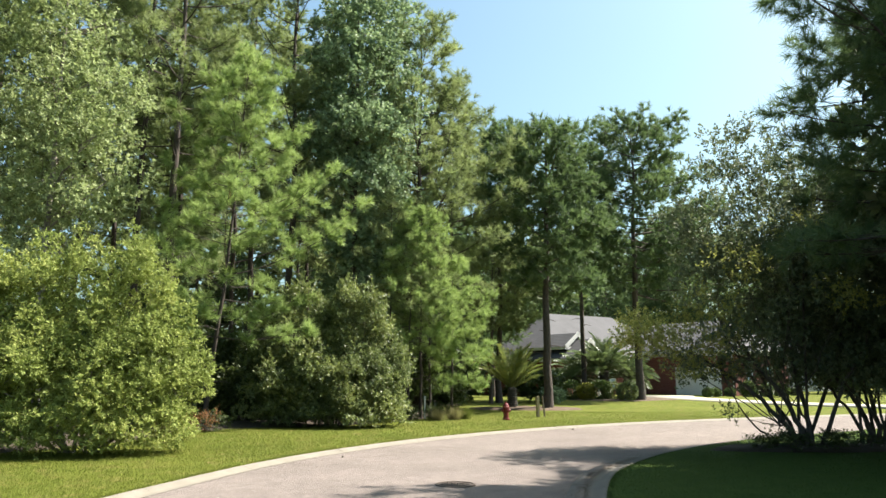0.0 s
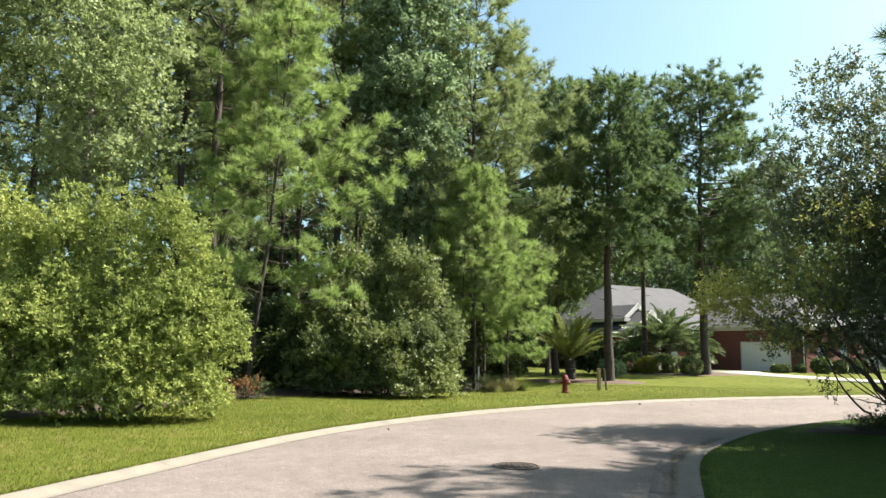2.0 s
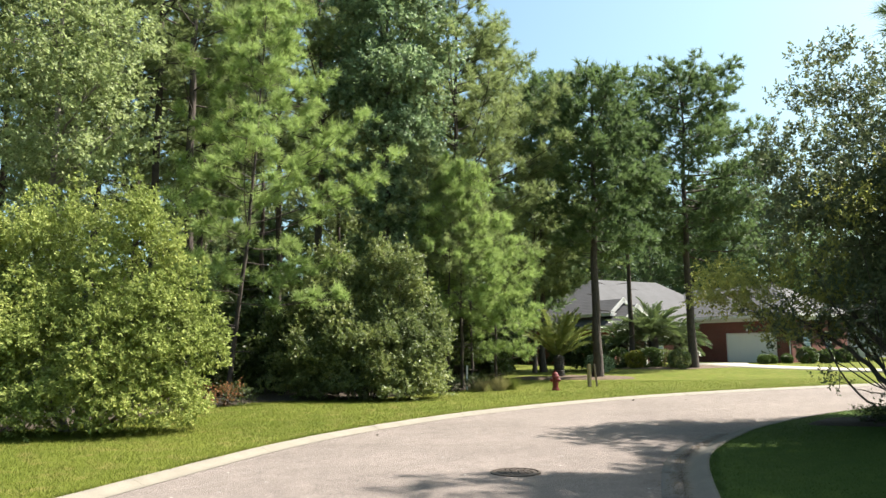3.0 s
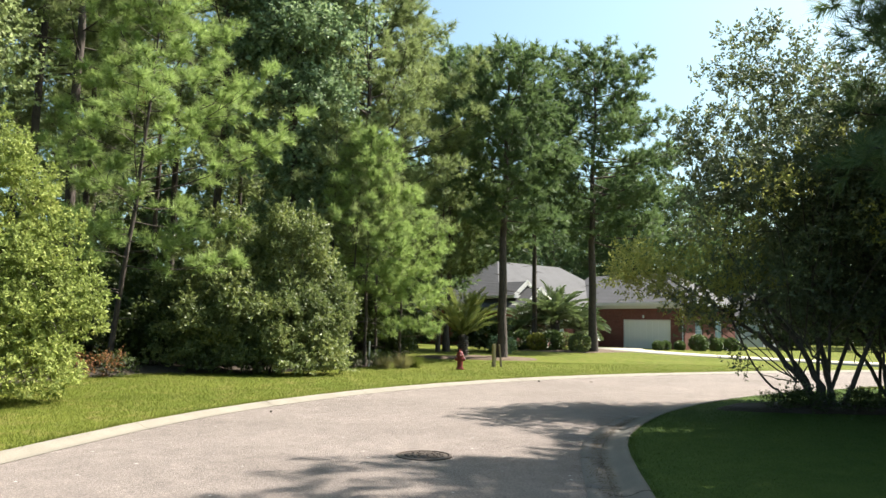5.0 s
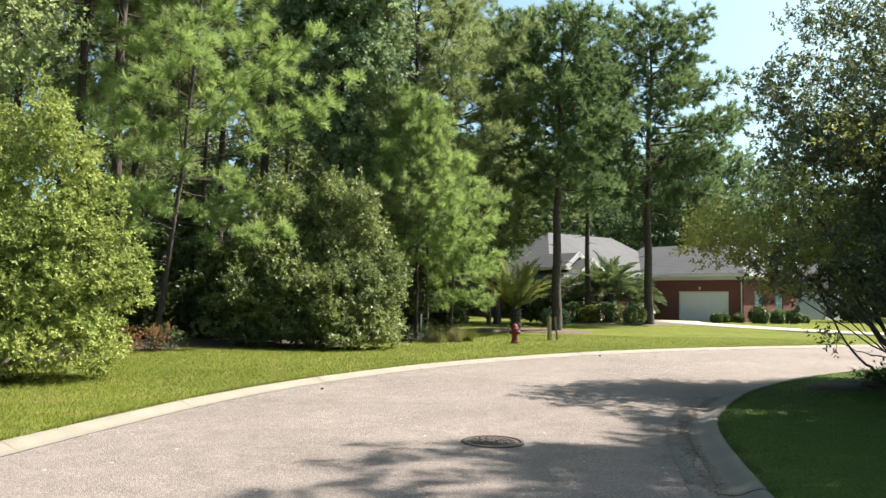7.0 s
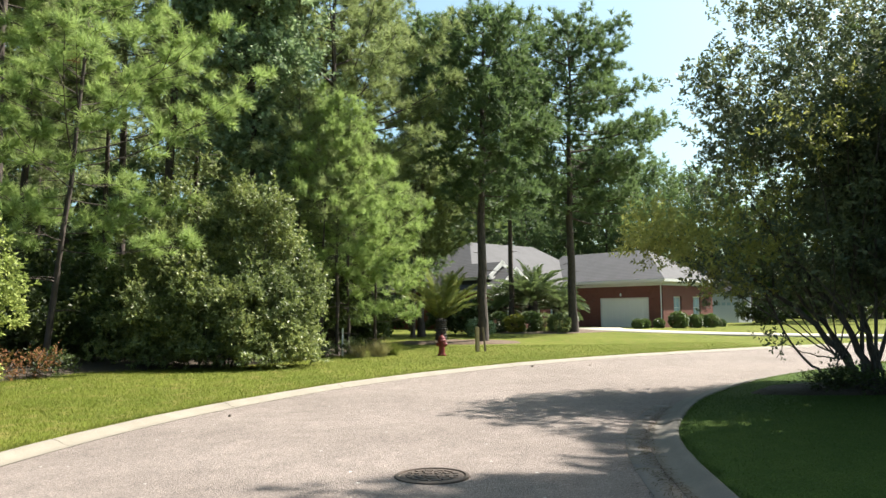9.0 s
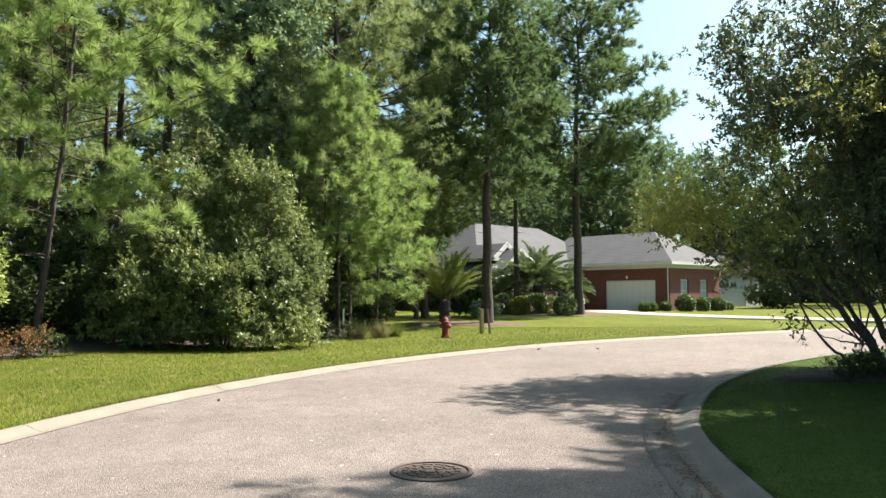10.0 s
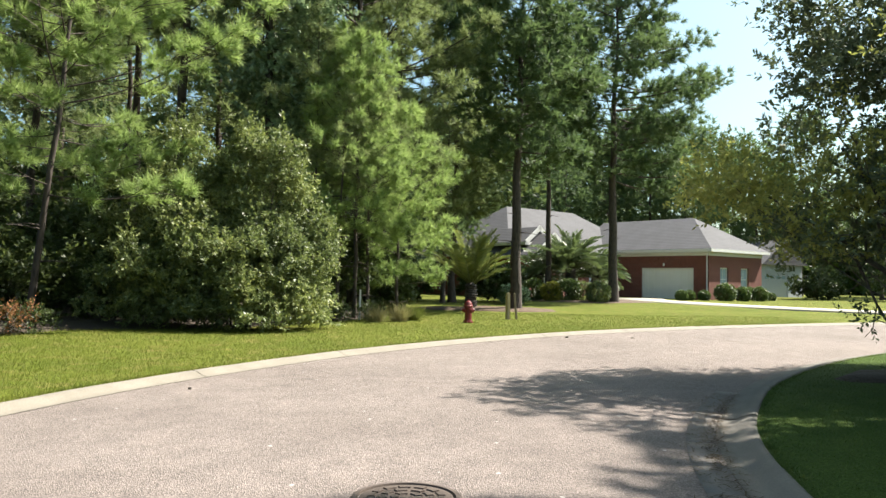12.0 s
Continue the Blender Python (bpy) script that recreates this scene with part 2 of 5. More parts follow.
OLD_NEEDLES = leaf_material("old_brown_needles", (0.035, 0.024, 0.016), (0.07, 0.048, 0.03), (0.12, 0.085, 0.05), 3.0, 0.1, 0.8, 0.1)
MULCH = surface("pine_straw_mulch", (0.062, 0.040, 0.026), (0.115, 0.076, 0.05), 2.5, 45.0, 0.95, 0.8, 0.03)
LITTER = surface("forest_litter", (0.03, 0.021, 0.014), (0.06, 0.042, 0.027), 1.5, 30.0, 0.95, 0.8, 0.04)
WHITE = surface("white_trim_paint", (0.58, 0.57, 0.55), (0.66, 0.65, 0.63), 1.5, 30.0, 0.5, 0.05)
DOOR_WHITE = surface("garage_door_paint", (0.70, 0.70, 0.67), (0.76, 0.76, 0.73), 0.8, 30.0, 0.5, 0.05)
SIDING = surface("pale_siding", (0.36, 0.38, 0.42), (0.42, 0.44, 0.48), 0.8, 20.0, 0.6, 0.1)
RED_IRON = surface("red_hydrant_paint", (0.115, 0.010, 0.011), (0.165, 0.017, 0.017), 9.0, 60.0, 0.45, 0.15, 0.003)
IRON = surface("rusty_cast_iron", (0.06, 0.045, 0.038), (0.105, 0.078, 0.062), 12.0, 90.0, 0.75, 0.5, 0.004, 0.3)
POST_WOOD = surface("weathered_post", (0.27, 0.21, 0.12), (0.38, 0.31, 0.18), 3.0, 40.0, 0.85, 0.5, 0.006, 0.0, (1, 1, 0.15))
GREY_WOOD = surface("grey_stake", (0.16, 0.12, 0.085), (0.24, 0.19, 0.14), 3.0, 40.0, 0.9, 0.5, 0.006, 0.0, (1, 1, 0.15))
PVC = surface("white_plastic", (0.62, 0.62, 0.58), (0.7, 0.7, 0.66), 3.0, 40.0, 0.5, 0.05)


def glass_material():
    m, nt, bs, out = material("window_glass")
    bs.inputs["Base Color"].default_value = (0.30, 0.38, 0.42, 1)
    bs.inputs["Roughness"].default_value = 0.06
    bs.inputs["Specular IOR Level"].default_value = 0.9
    return m


GLASS = glass_material()


# ---------------------------------------------------------------- mesh helpers
def mesh_np(name, verts, faces, mat, smooth=False):
    """A mesh from arrays of vertices and of equal-sided faces."""
    verts, faces = np.asarray(verts, np.float32), np.asarray(faces, np.int32)
    me = bpy.data.meshes.new(name)
    k = faces.shape[1]
    me.vertices.add(len(verts))
    me.vertices.foreach_set("co", verts.ravel())
    me.loops.add(faces.size)
    me.loops.foreach_set("vertex_index", faces.ravel())
    me.polygons.add(len(faces))
    me.polygons.foreach_set("loop_start", np.arange(0, faces.size, k, dtype=np.int32))
    me.polygons.foreach_set("loop_total", np.full(len(faces), k, np.int32))
    if smooth:
        me.polygons.foreach_set("use_smooth", np.ones(len(faces), bool))
    me.materials.append(mat)
    me.update(calc_edges=True)
    return me


def child(ob, parent, label=""):
    if parent is not None:
        ob.parent = parent
    if label:
        ob["label"] = label
    return ob


def part(name, bm, mat, parent=None, label="", smooth=False):
    me = bpy.data.meshes.new(name)
    bm.normal_update()
    bm.to_mesh(me)
    bm.free()
    if smooth:
        me.polygons.foreach_set("use_smooth", np.ones(len(me.polygons), bool))
    me.materials.append(mat)
    return child(new(name, me), parent, label)


def add_box(bm, lo, hi, m=None):
    made = bmesh.ops.create_cube(bm, size=1.0)["verts"]
    for v in made:
        v.co = Vector([lo[i] + (v.co[i] + 0.5) * (hi[i] - lo[i]) for i in range(3)])
        if m is not None:
            v.co = m @ v.co
    return made


def box(name, lo, hi, mat, parent=None, label="", bevel=0.0):
    bm = bmesh.new()
    add_box(bm, lo, hi)
    if bevel:
        bmesh.ops.bevel(bm, geom=bm.edges[:], offset=bevel, segments=2, affect="EDGES")
    return part(name, bm, mat, parent, label)


def add_lathe(bm, profile, sides=20, m=None):
    """A turned solid: profile of (radius, height) from bottom to top."""
    rings = []
    for r, z in profile:
        ring = []
        for i in range(sides):
            a = 2 * math.pi * i / sides
            p = Vector((r * math.cos(a), r * math.sin(a), z))
            ring.append(bm.verts.new(m @ p if m is not None else p))
        rings.append(ring)
    for a, b in zip(rings, rings[1:]):
        for i in range(sides):
            bm.faces.new((a[i], a[(i + 1) % sides], b[(i + 1) % sides], b[i]))
    bm.faces.new(rings[0][::-1])
    bm.faces.new(rings[-1])


class Tubes:
    """Collects tapered tubes into one mesh of quads."""

    def __init__(self):
        self.v, self.f, self.n = [], [], 0

    def add(self, pts, radii, sides=6):
        pts = np.asarray(pts, float)
        tang = np.gradient(pts, axis=0)
        tang /= np.linalg.norm(tang, axis=1)[:, None] + 1e-9
        ref = np.array([0.31, 0.9, 0.3]) if abs(tang[0][2]) > 0.8 else np.array([0.05, 0.03, 1.0])
        a = np.cross(tang, ref)
        a /= np.linalg.norm(a, axis=1)[:, None] + 1e-9
        b = np.cross(tang, a)
        ang = np.arange(sides) * 2 * np.pi / sides
        ring = pts[:, None] + np.asarray(radii)[:, None, None] * (a[:, None] * np.cos(ang)[None, :, None] + b[:, None] * np.sin(ang)[None, :, None])
        k = len(pts)
        i, j = np.meshgrid(np.arange(k - 1), np.arange(sides), indexing="ij")
        jn = (j + 1) % sides
        q = np.stack([i * sides + j, (i + 1) * sides + j, (i + 1) * sides + jn, i * sides + jn], -1).reshape(-1, 4) + self.n
        self.v.append(ring.reshape(-1, 3))
        self.f.append(q)
        self.n += k * sides

    def mesh(self, name, mat):
        return mesh_np(name, np.concatenate(self.v), np.concatenate(self.f), mat, True)


def unit(v):
    return v / (np.linalg.norm(v, axis=-1, keepdims=True) + 1e-9)


def frames(d, rng):
    r = unit(rng.normal(size=d.shape))
    a = unit(np.cross(d, r))
    return a, np.cross(d, a)


def needle_arrays(p, d, n, length, width, rng, spread=(0.35, 1.25)):
    """Brushes of needles: n thin blades about each direction d from each point p."""
    p, d = np.repeat(p, n, 0), np.repeat(unit(d), n, 0)
    a, b = frames(d, rng)
    th = rng.uniform(*spread, len(p))[:, None]
    way = unit(d * np.cos(th) + a * np.sin(th) + np.array([0, 0, -0.06]))
    ln = length * rng.uniform(0.7, 1.15, len(p))[:, None]
    side = unit(np.cross(way, rng.normal(size=way.shape))) * width * 0.5
    base = p + d * rng.uniform(-0.5, 0.25, len(p))[:, None] * length
    v = np.stack([base - side, base + side, base + way * ln], 1).reshape(-1, 3)
    return v, np.arange(len(v)).reshape(-1, 3)


def leaf_arrays(p, d, n, reach, length, width, rng, droop=0.1):
    """Sprigs: n leaves set along a short twig of length reach from each point p."""
    p, d = np.repeat(p, n, 0), np.repeat(unit(d), n, 0)
    a, b = frames(d, rng)
    s = rng.uniform(0, 1, len(p))[:, None]
    th = rng.uniform(0.5, 1.3, len(p))[:, None]
    way = unit(d * np.cos(th) + a * np.sin(th) + np.array([0, 0, -droop]))
    base = p + d * reach * s
    ln = length * rng.uniform(0.65, 1.2, len(p))[:, None]
    up = unit(0.7 * d + np.array([0, 0, 0.7]) + 0.7 * rng.normal(size=way.shape))
    side = unit(np.cross(way, up)) * width * rng.uniform(0.75, 1.2, len(p))[:, None] * 0.5
    mid = base + way * ln * 0.45
    v = np.stack([base, mid + side, base + way * ln, mid - side], 1).reshape(-1, 4, 3).reshape(-1, 3)
    return v, np.arange(len(v)).reshape(-1, 4)


# ---------------------------------------------------------------- plan of the road
HALF = 3.25


def spline(pts, n=14):
    pts = [Vector(p) for p in pts]
    pts = [pts[0] * 2 - pts[1]] + pts + [pts[-1] * 2 - pts[-2]]
    out = []
    for a, b, c, d in zip(pts, pts[1:], pts[2:], pts[3:]):
        for i in range(n):
            t = i / n
            out.append(0.5 * ((2 * b) + (c - a) * t + (2 * a - 5 * b + 4 * c - d) * t * t + (3 * b - a - 3 * c + d) * t ** 3))
    out.append(pts[-2])
    return np.array(out)


left_edge = spline([(-8.2, -45), (-7.2, -20), (-6.2, -2), (-5.45, 5), (-4.55, 9.2), (-3.45, 13.2), (-2.0, 16.3), (0.3, 19.7),
                    (3.9, 23.4), (8.3, 26.5), (13.4, 29.1), (19.0, 31.3), (27, 33.6), (42, 36.5), (70, 39)])


def offset_line(line, d):
    """The line moved d to its right."""
    t = unit(np.gradient(line, axis=0))
    return line + np.stack([t[:, 1], -t[:, 0]], 1) * d


CENTRE = offset_line(left_edge, HALF)


def off_road(x, y):
    """Distance outside the asphalt's edge; negative on the road."""
    q = np.stack([np.ravel(x), np.ravel(y)], 1)
    best = np.full(len(q), 1e9)
    a, b = CENTRE[:-1], CENTRE[1:]
    for p0, p1 in zip(a, b):
        e = p1 - p0
        t = np.clip(((q - p0) @ e) / (e @ e), 0, 1)
        best = np.minimum(best, np.linalg.norm(q - p0 - t[:, None] * e, axis=1))
    return best.reshape(np.shape(x)) - HALF


def lawn_height(x, y):
    w = 0.02 * np.sin(x * 0.7 + 0.3 * y) + 0.015 * np.sin(y * 0.9 - x * 0.35)
    d = np.maximum(off_road(x, y), 0)
    return 0.06 + w * np.clip((d - 0.6) / 2, 0, 1) + 0.09 * np.clip((d - 1) / 12, 0, 1)


def axis(lo, hi, step, far):
    core = np.arange(lo, hi + step / 2, step)
    grow = step * np.cumsum(1.28 ** np.arange(1, 40))
    grow = grow[grow < far]
    return np.concatenate([lo - grow[::-1], core, hi + grow])


gx, gy = np.meshgrid(axis(-12, 24, 0.25, 1500), axis(-6, 36, 0.25, 1500), indexing="ij")
gd = off_road(gx, gy)
gz = np.where(gd < 0.06, -0.08, np.where(gd < 0.33, -0.08 + (gd - 0.06) / 0.27 * 0.135, lawn_height(gx, gy)))
nx, ny = gx.shape
ii, jj = np.meshgrid(np.arange(nx - 1), np.arange(ny - 1), indexing="ij")
quads = np.stack([ii * ny + jj, (ii + 1) * ny + jj, (ii + 1) * ny + jj + 1, ii * ny + jj + 1], -1).reshape(-1, 4)
ground = new("ground", mesh_np("ground", np.stack([gx, gy, gz], -1).reshape(-1, 3), quads, LAWN, True))
tagged(ground, "mown green lawn with thin yellowish patches", "lawn", kind="structure")


def strip(name, line, profile, mat, step=1):
    """A band swept along a line: profile of (distance to its right, height)."""
    rows = [np.column_stack([offset_line(line, d), np.full(len(line), z)]) for d, z in profile]
    n, k = len(line), len(profile)
    v = np.stack(rows, 1).reshape(-1, 3)
    i, j = np.meshgrid(np.arange(n - 1), np.arange(k - 1), indexing="ij")
    f = np.stack([i * k + j, i * k + j + 1, (i + 1) * k + j + 1, (i + 1) * k + j], -1).reshape(-1, 4)
    return mesh_np(name, v, f, mat, False)


crown = [(d, 0.05 - 0.05 * (d / HALF) ** 2) for d in np.linspace(-HALF, HALF, 13)]
road = new("road", strip("road", CENTRE, crown, ASPHALT))
tagged(road, "worn light grey asphalt road curving between lawns", "road", kind="structure")

# rolled concrete kerb, cast in lengths with open joints
KERB = [(0.0, 0.006), (0.08, -0.002), (0.15, 0.012), (0.21, 0.042), (0.27, 0.064), (0.32, 0.070), (0.345, 0.06), (0.345, -0.05)]


def resample(line, step):
    s = np.concatenate([[0], np.cumsum(np.linalg.norm(np.diff(line, axis=0), axis=1))])
    t = np.arange(0, s[-1], step)
    return np.column_stack([np.interp(t, s, line[:, k]) for k in range(2)])


def kerb(side, name, label, mat):
    holder = tagged(new(name), label, "kerb", kind="structure")
    line = resample(CENTRE, 0.25)
    rng = np.random.default_rng(5 + side)
    prof = [(side * (HALF + d), z) for d, z in KERB]
    if side < 0:
        prof = prof[::-1]
    rows = np.stack([np.column_stack([offset_line(line, d), np.full(len(line), z)]) for d, z in prof], 1)
    k, i, n = len(prof), 0, 12
    while i < len(line) - 14:
        seg = rows[i:i + n + 1].copy()
        seg[0] += unit(seg[1] - seg[0]) * 0.006
        seg[-1] -= unit(seg[-1] - seg[-2]) * 0.006
        if np.min(np.linalg.norm(line[i:i + n] - np.array([2, 18]), axis=1)) < 42:
            seg[:, :-1, 2] += rng.uniform(-0.003, 0.003) + 0.0015 * np.sin(np.arange(n + 1) * 1.3)[:, None]
            a, c = np.meshgrid(np.arange(n), np.arange(k - 1), indexing="ij")
            f = np.stack([a * k + c, a * k + c + 1, (a + 1) * k + c + 1, (a + 1) * k + c], -1).reshape(-1, 4)
            child(new("kerb_length", mesh_np("kerb_length", seg.reshape(-1, 3), f, mat)), holder)
        i += n
    # bedding under the joints
    bed_ = rows.copy()
    bed_[:, :, 2] -= 0.012
    a, c = np.meshgrid(np.arange(len(line) - 1), np.arange(k - 1), indexing="ij")
    f = np.stack([a * k + c, a * k + c + 1, (a + 1) * k + c + 1, (a + 1) * k + c], -1).reshape(-1, 4)
    child(new("kerb_bedding", mesh_np("kerb_bedding", bed_.reshape(-1, 3), f, LITTER)), holder)
    return holder


kerb(-1, "kerb_1", "pale rolled concrete kerb along the wooded verge", CONCRETE)
kerb(1, "kerb_2", "dirty grey rolled concrete kerb round the inside bend", KERB_DIRTY)


def gutter_pans():
    """Cast gutter slabs along the inside kerb, a little above the asphalt, with open joints."""
    holder = tagged(new("gutter"), "dirty grey concrete gutter slabs along the inside kerb", "gutter", kind="structure")
    line = resample(CENTRE, 0.25)
    pick = np.where((line[:, 1] > 5.0) & (line[:, 1] < 16.5))[0]
    for k in range(pick[0], pick[-1] - 8, 8):
        run = line[k:k + 9]
        a, b = offset_line(run, HALF - 0.26), offset_line(run, HALF - 0.004)
        a[0] += unit(a[1] - a[0]) * 0.008
        b[0] += unit(b[1] - b[0]) * 0.008
        top = np.concatenate([np.column_stack([a, np.full(9, 0.0165)]), np.column_stack([b, np.full(9, 0.009)])])
        v = np.concatenate([top, top - np.array([0, 0, 0.06])])
        f = []
        for i in range(8):
            f += [(i, 9 + i, 10 + i, i + 1), (18 + i, i, i + 1, 19 + i), (9 + i, 27 + i, 28 + i, 10 + i)]
        f += [(0, 18, 27, 9), (8, 17, 35, 26)]
        child(new("gutter_slab", mesh_np("gutter_slab", v, f, GUTTER)), holder)


gutter_pans()


def gutter_litter():
    """Brown needles and bits of leaf washed into the gutter at the bend."""
    rng = np.random.default_rng(41)
    line = resample(CENTRE, 0.1)
    line = line[(line[:, 1] > 8.5) & (line[:, 1] < 16)]
    n = 1300
    pick = rng.integers(0, len(line), n)
    edge_ = offset_line(line, HALF + 0.05)[pick] - unit(offset_line(line, 1.0) - line)[pick] * np.abs(rng.normal(0, 0.16, n))[:, None]
    p = np.column_stack([edge_ + rng.normal(0, 0.02, (n, 2)), rng.uniform(0.022, 0.034, n)])
    ang = rng.uniform(0, 2 * np.pi, n)
    way = np.column_stack([np.cos(ang), np.sin(ang), rng.normal(0, 0.08, n)]) * rng.uniform(0.03, 0.11, n)[:, None]
    side = np.column_stack([-np.sin(ang), np.cos(ang), np.zeros(n)]) * 0.006
    v = np.stack([p - side, p + side, p + way], 1).reshape(-1, 3)
    tagged(new("leaf_litter", mesh_np("leaf_litter", v, np.arange(len(v)).reshape(-1, 3), OLD_NEEDLES)), "brown pine needles washed into the gutter", "leaf litter", kind="stuff")


gutter_litter()

# concrete driveway from the road to the garage
drive_line = spline([(27.5, 35.2), (23.6, 38.6), (20.6, 44.0), (19.0, 50.5), (18.6, 57.0), (20.0, 62.0)])
drive = new("driveway", strip("driveway", drive_line, [(-1.9, 0.05), (-1.9, 0.175), (1.9, 0.175), (1.9, 0.05)], DRIVE))
tagged(drive, "pale concrete driveway leading to the garage", "driveway", kind="structure")

# ---------------------------------------------------------------- grass blades
def grass():
    rng = np.random.default_rng(11)
    q = np.column_stack([rng.uniform(-10, 16, 500000), rng.uniform(5, 34, 500000)])
    d = off_road(q[:, 0], q[:, 1])
    near = np.hypot(q[:, 0], q[:, 1] - 3)
    keep = (d > 0.34) & (rng.uniform(0, 1, len(q)) < np.clip(13.0 / near, 0.25, 1.0))
    q, d = q[keep], d[keep]
    z = lawn_height(q[:, 0], q[:, 1])
    h = rng.uniform(0.035, 0.075, len(q))[:, None]
    lean = np.column_stack([rng.normal(0, 0.5, len(q)), rng.normal(0, 0.5, len(q)), np.ones(len(q))])
    base = np.column_stack([q, z - 0.01])
    ang = rng.uniform(0, np.pi, len(q))
    side = np.column_stack([np.cos(ang), np.sin(ang), np.zeros(len(q))]) * 0.005
    v = np.stack([base - side, base + side, base + lean * h], 1).reshape(-1, 3)
    line = resample(CENTRE, 0.02)
    line = line[np.linalg.norm(line - np.array([1, 16]), axis=1) < 18]
    fringe = []
    for side in (-1, 1):
        e = offset_line(line, side * (HALF + 0.345))
        e = np.repeat(e, 9, 0) + rng.normal(0, 0.035, (len(e) * 9, 2)) + np.repeat(unit(e - line), 9, 0) * 0.05
        k = len(e)
        keep = rng.uniform(0, 1, k) < 0.35 + 0.65 * (np.sin(np.arange(k) * 0.0031 + side) * np.sin(np.arange(k) * 0.0011) > -0.25)
        e = e[keep]
        k = len(e)
        base = np.column_stack([e, np.full(k, 0.045)])
        lean = np.column_stack([rng.normal(0, 0.6, (k, 2)), np.ones(k)])
        hh = rng.uniform(0.03, 0.075, k)[:, None]
        ang = rng.uniform(0, np.pi, k)
        sd = np.column_stack([np.cos(ang), np.sin(ang), np.zeros(k)]) * 0.005
        fringe.append(np.stack([base - sd, base + sd, base + lean * hh], 1).reshape(-1, 3))
    v = np.concatenate([v] + fringe)
    v = v.reshape(-1, 3, 3)
    near_kerb = off_road(v[:, 0, 0], v[:, 0, 1])
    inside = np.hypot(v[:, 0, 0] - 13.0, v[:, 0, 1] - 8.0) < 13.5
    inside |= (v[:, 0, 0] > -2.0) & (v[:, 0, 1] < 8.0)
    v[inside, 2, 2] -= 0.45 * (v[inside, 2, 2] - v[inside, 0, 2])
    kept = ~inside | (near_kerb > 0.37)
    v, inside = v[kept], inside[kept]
    for pick, mat, label in ((~inside, GRASS, "short mown yellow-green grass blades"), (inside, GRASS_INNER_SHADED, "short mown green grass blades inside the bend, darkened for tree shade")):
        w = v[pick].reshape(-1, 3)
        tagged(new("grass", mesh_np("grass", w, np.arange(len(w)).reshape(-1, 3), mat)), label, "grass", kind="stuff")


grass()


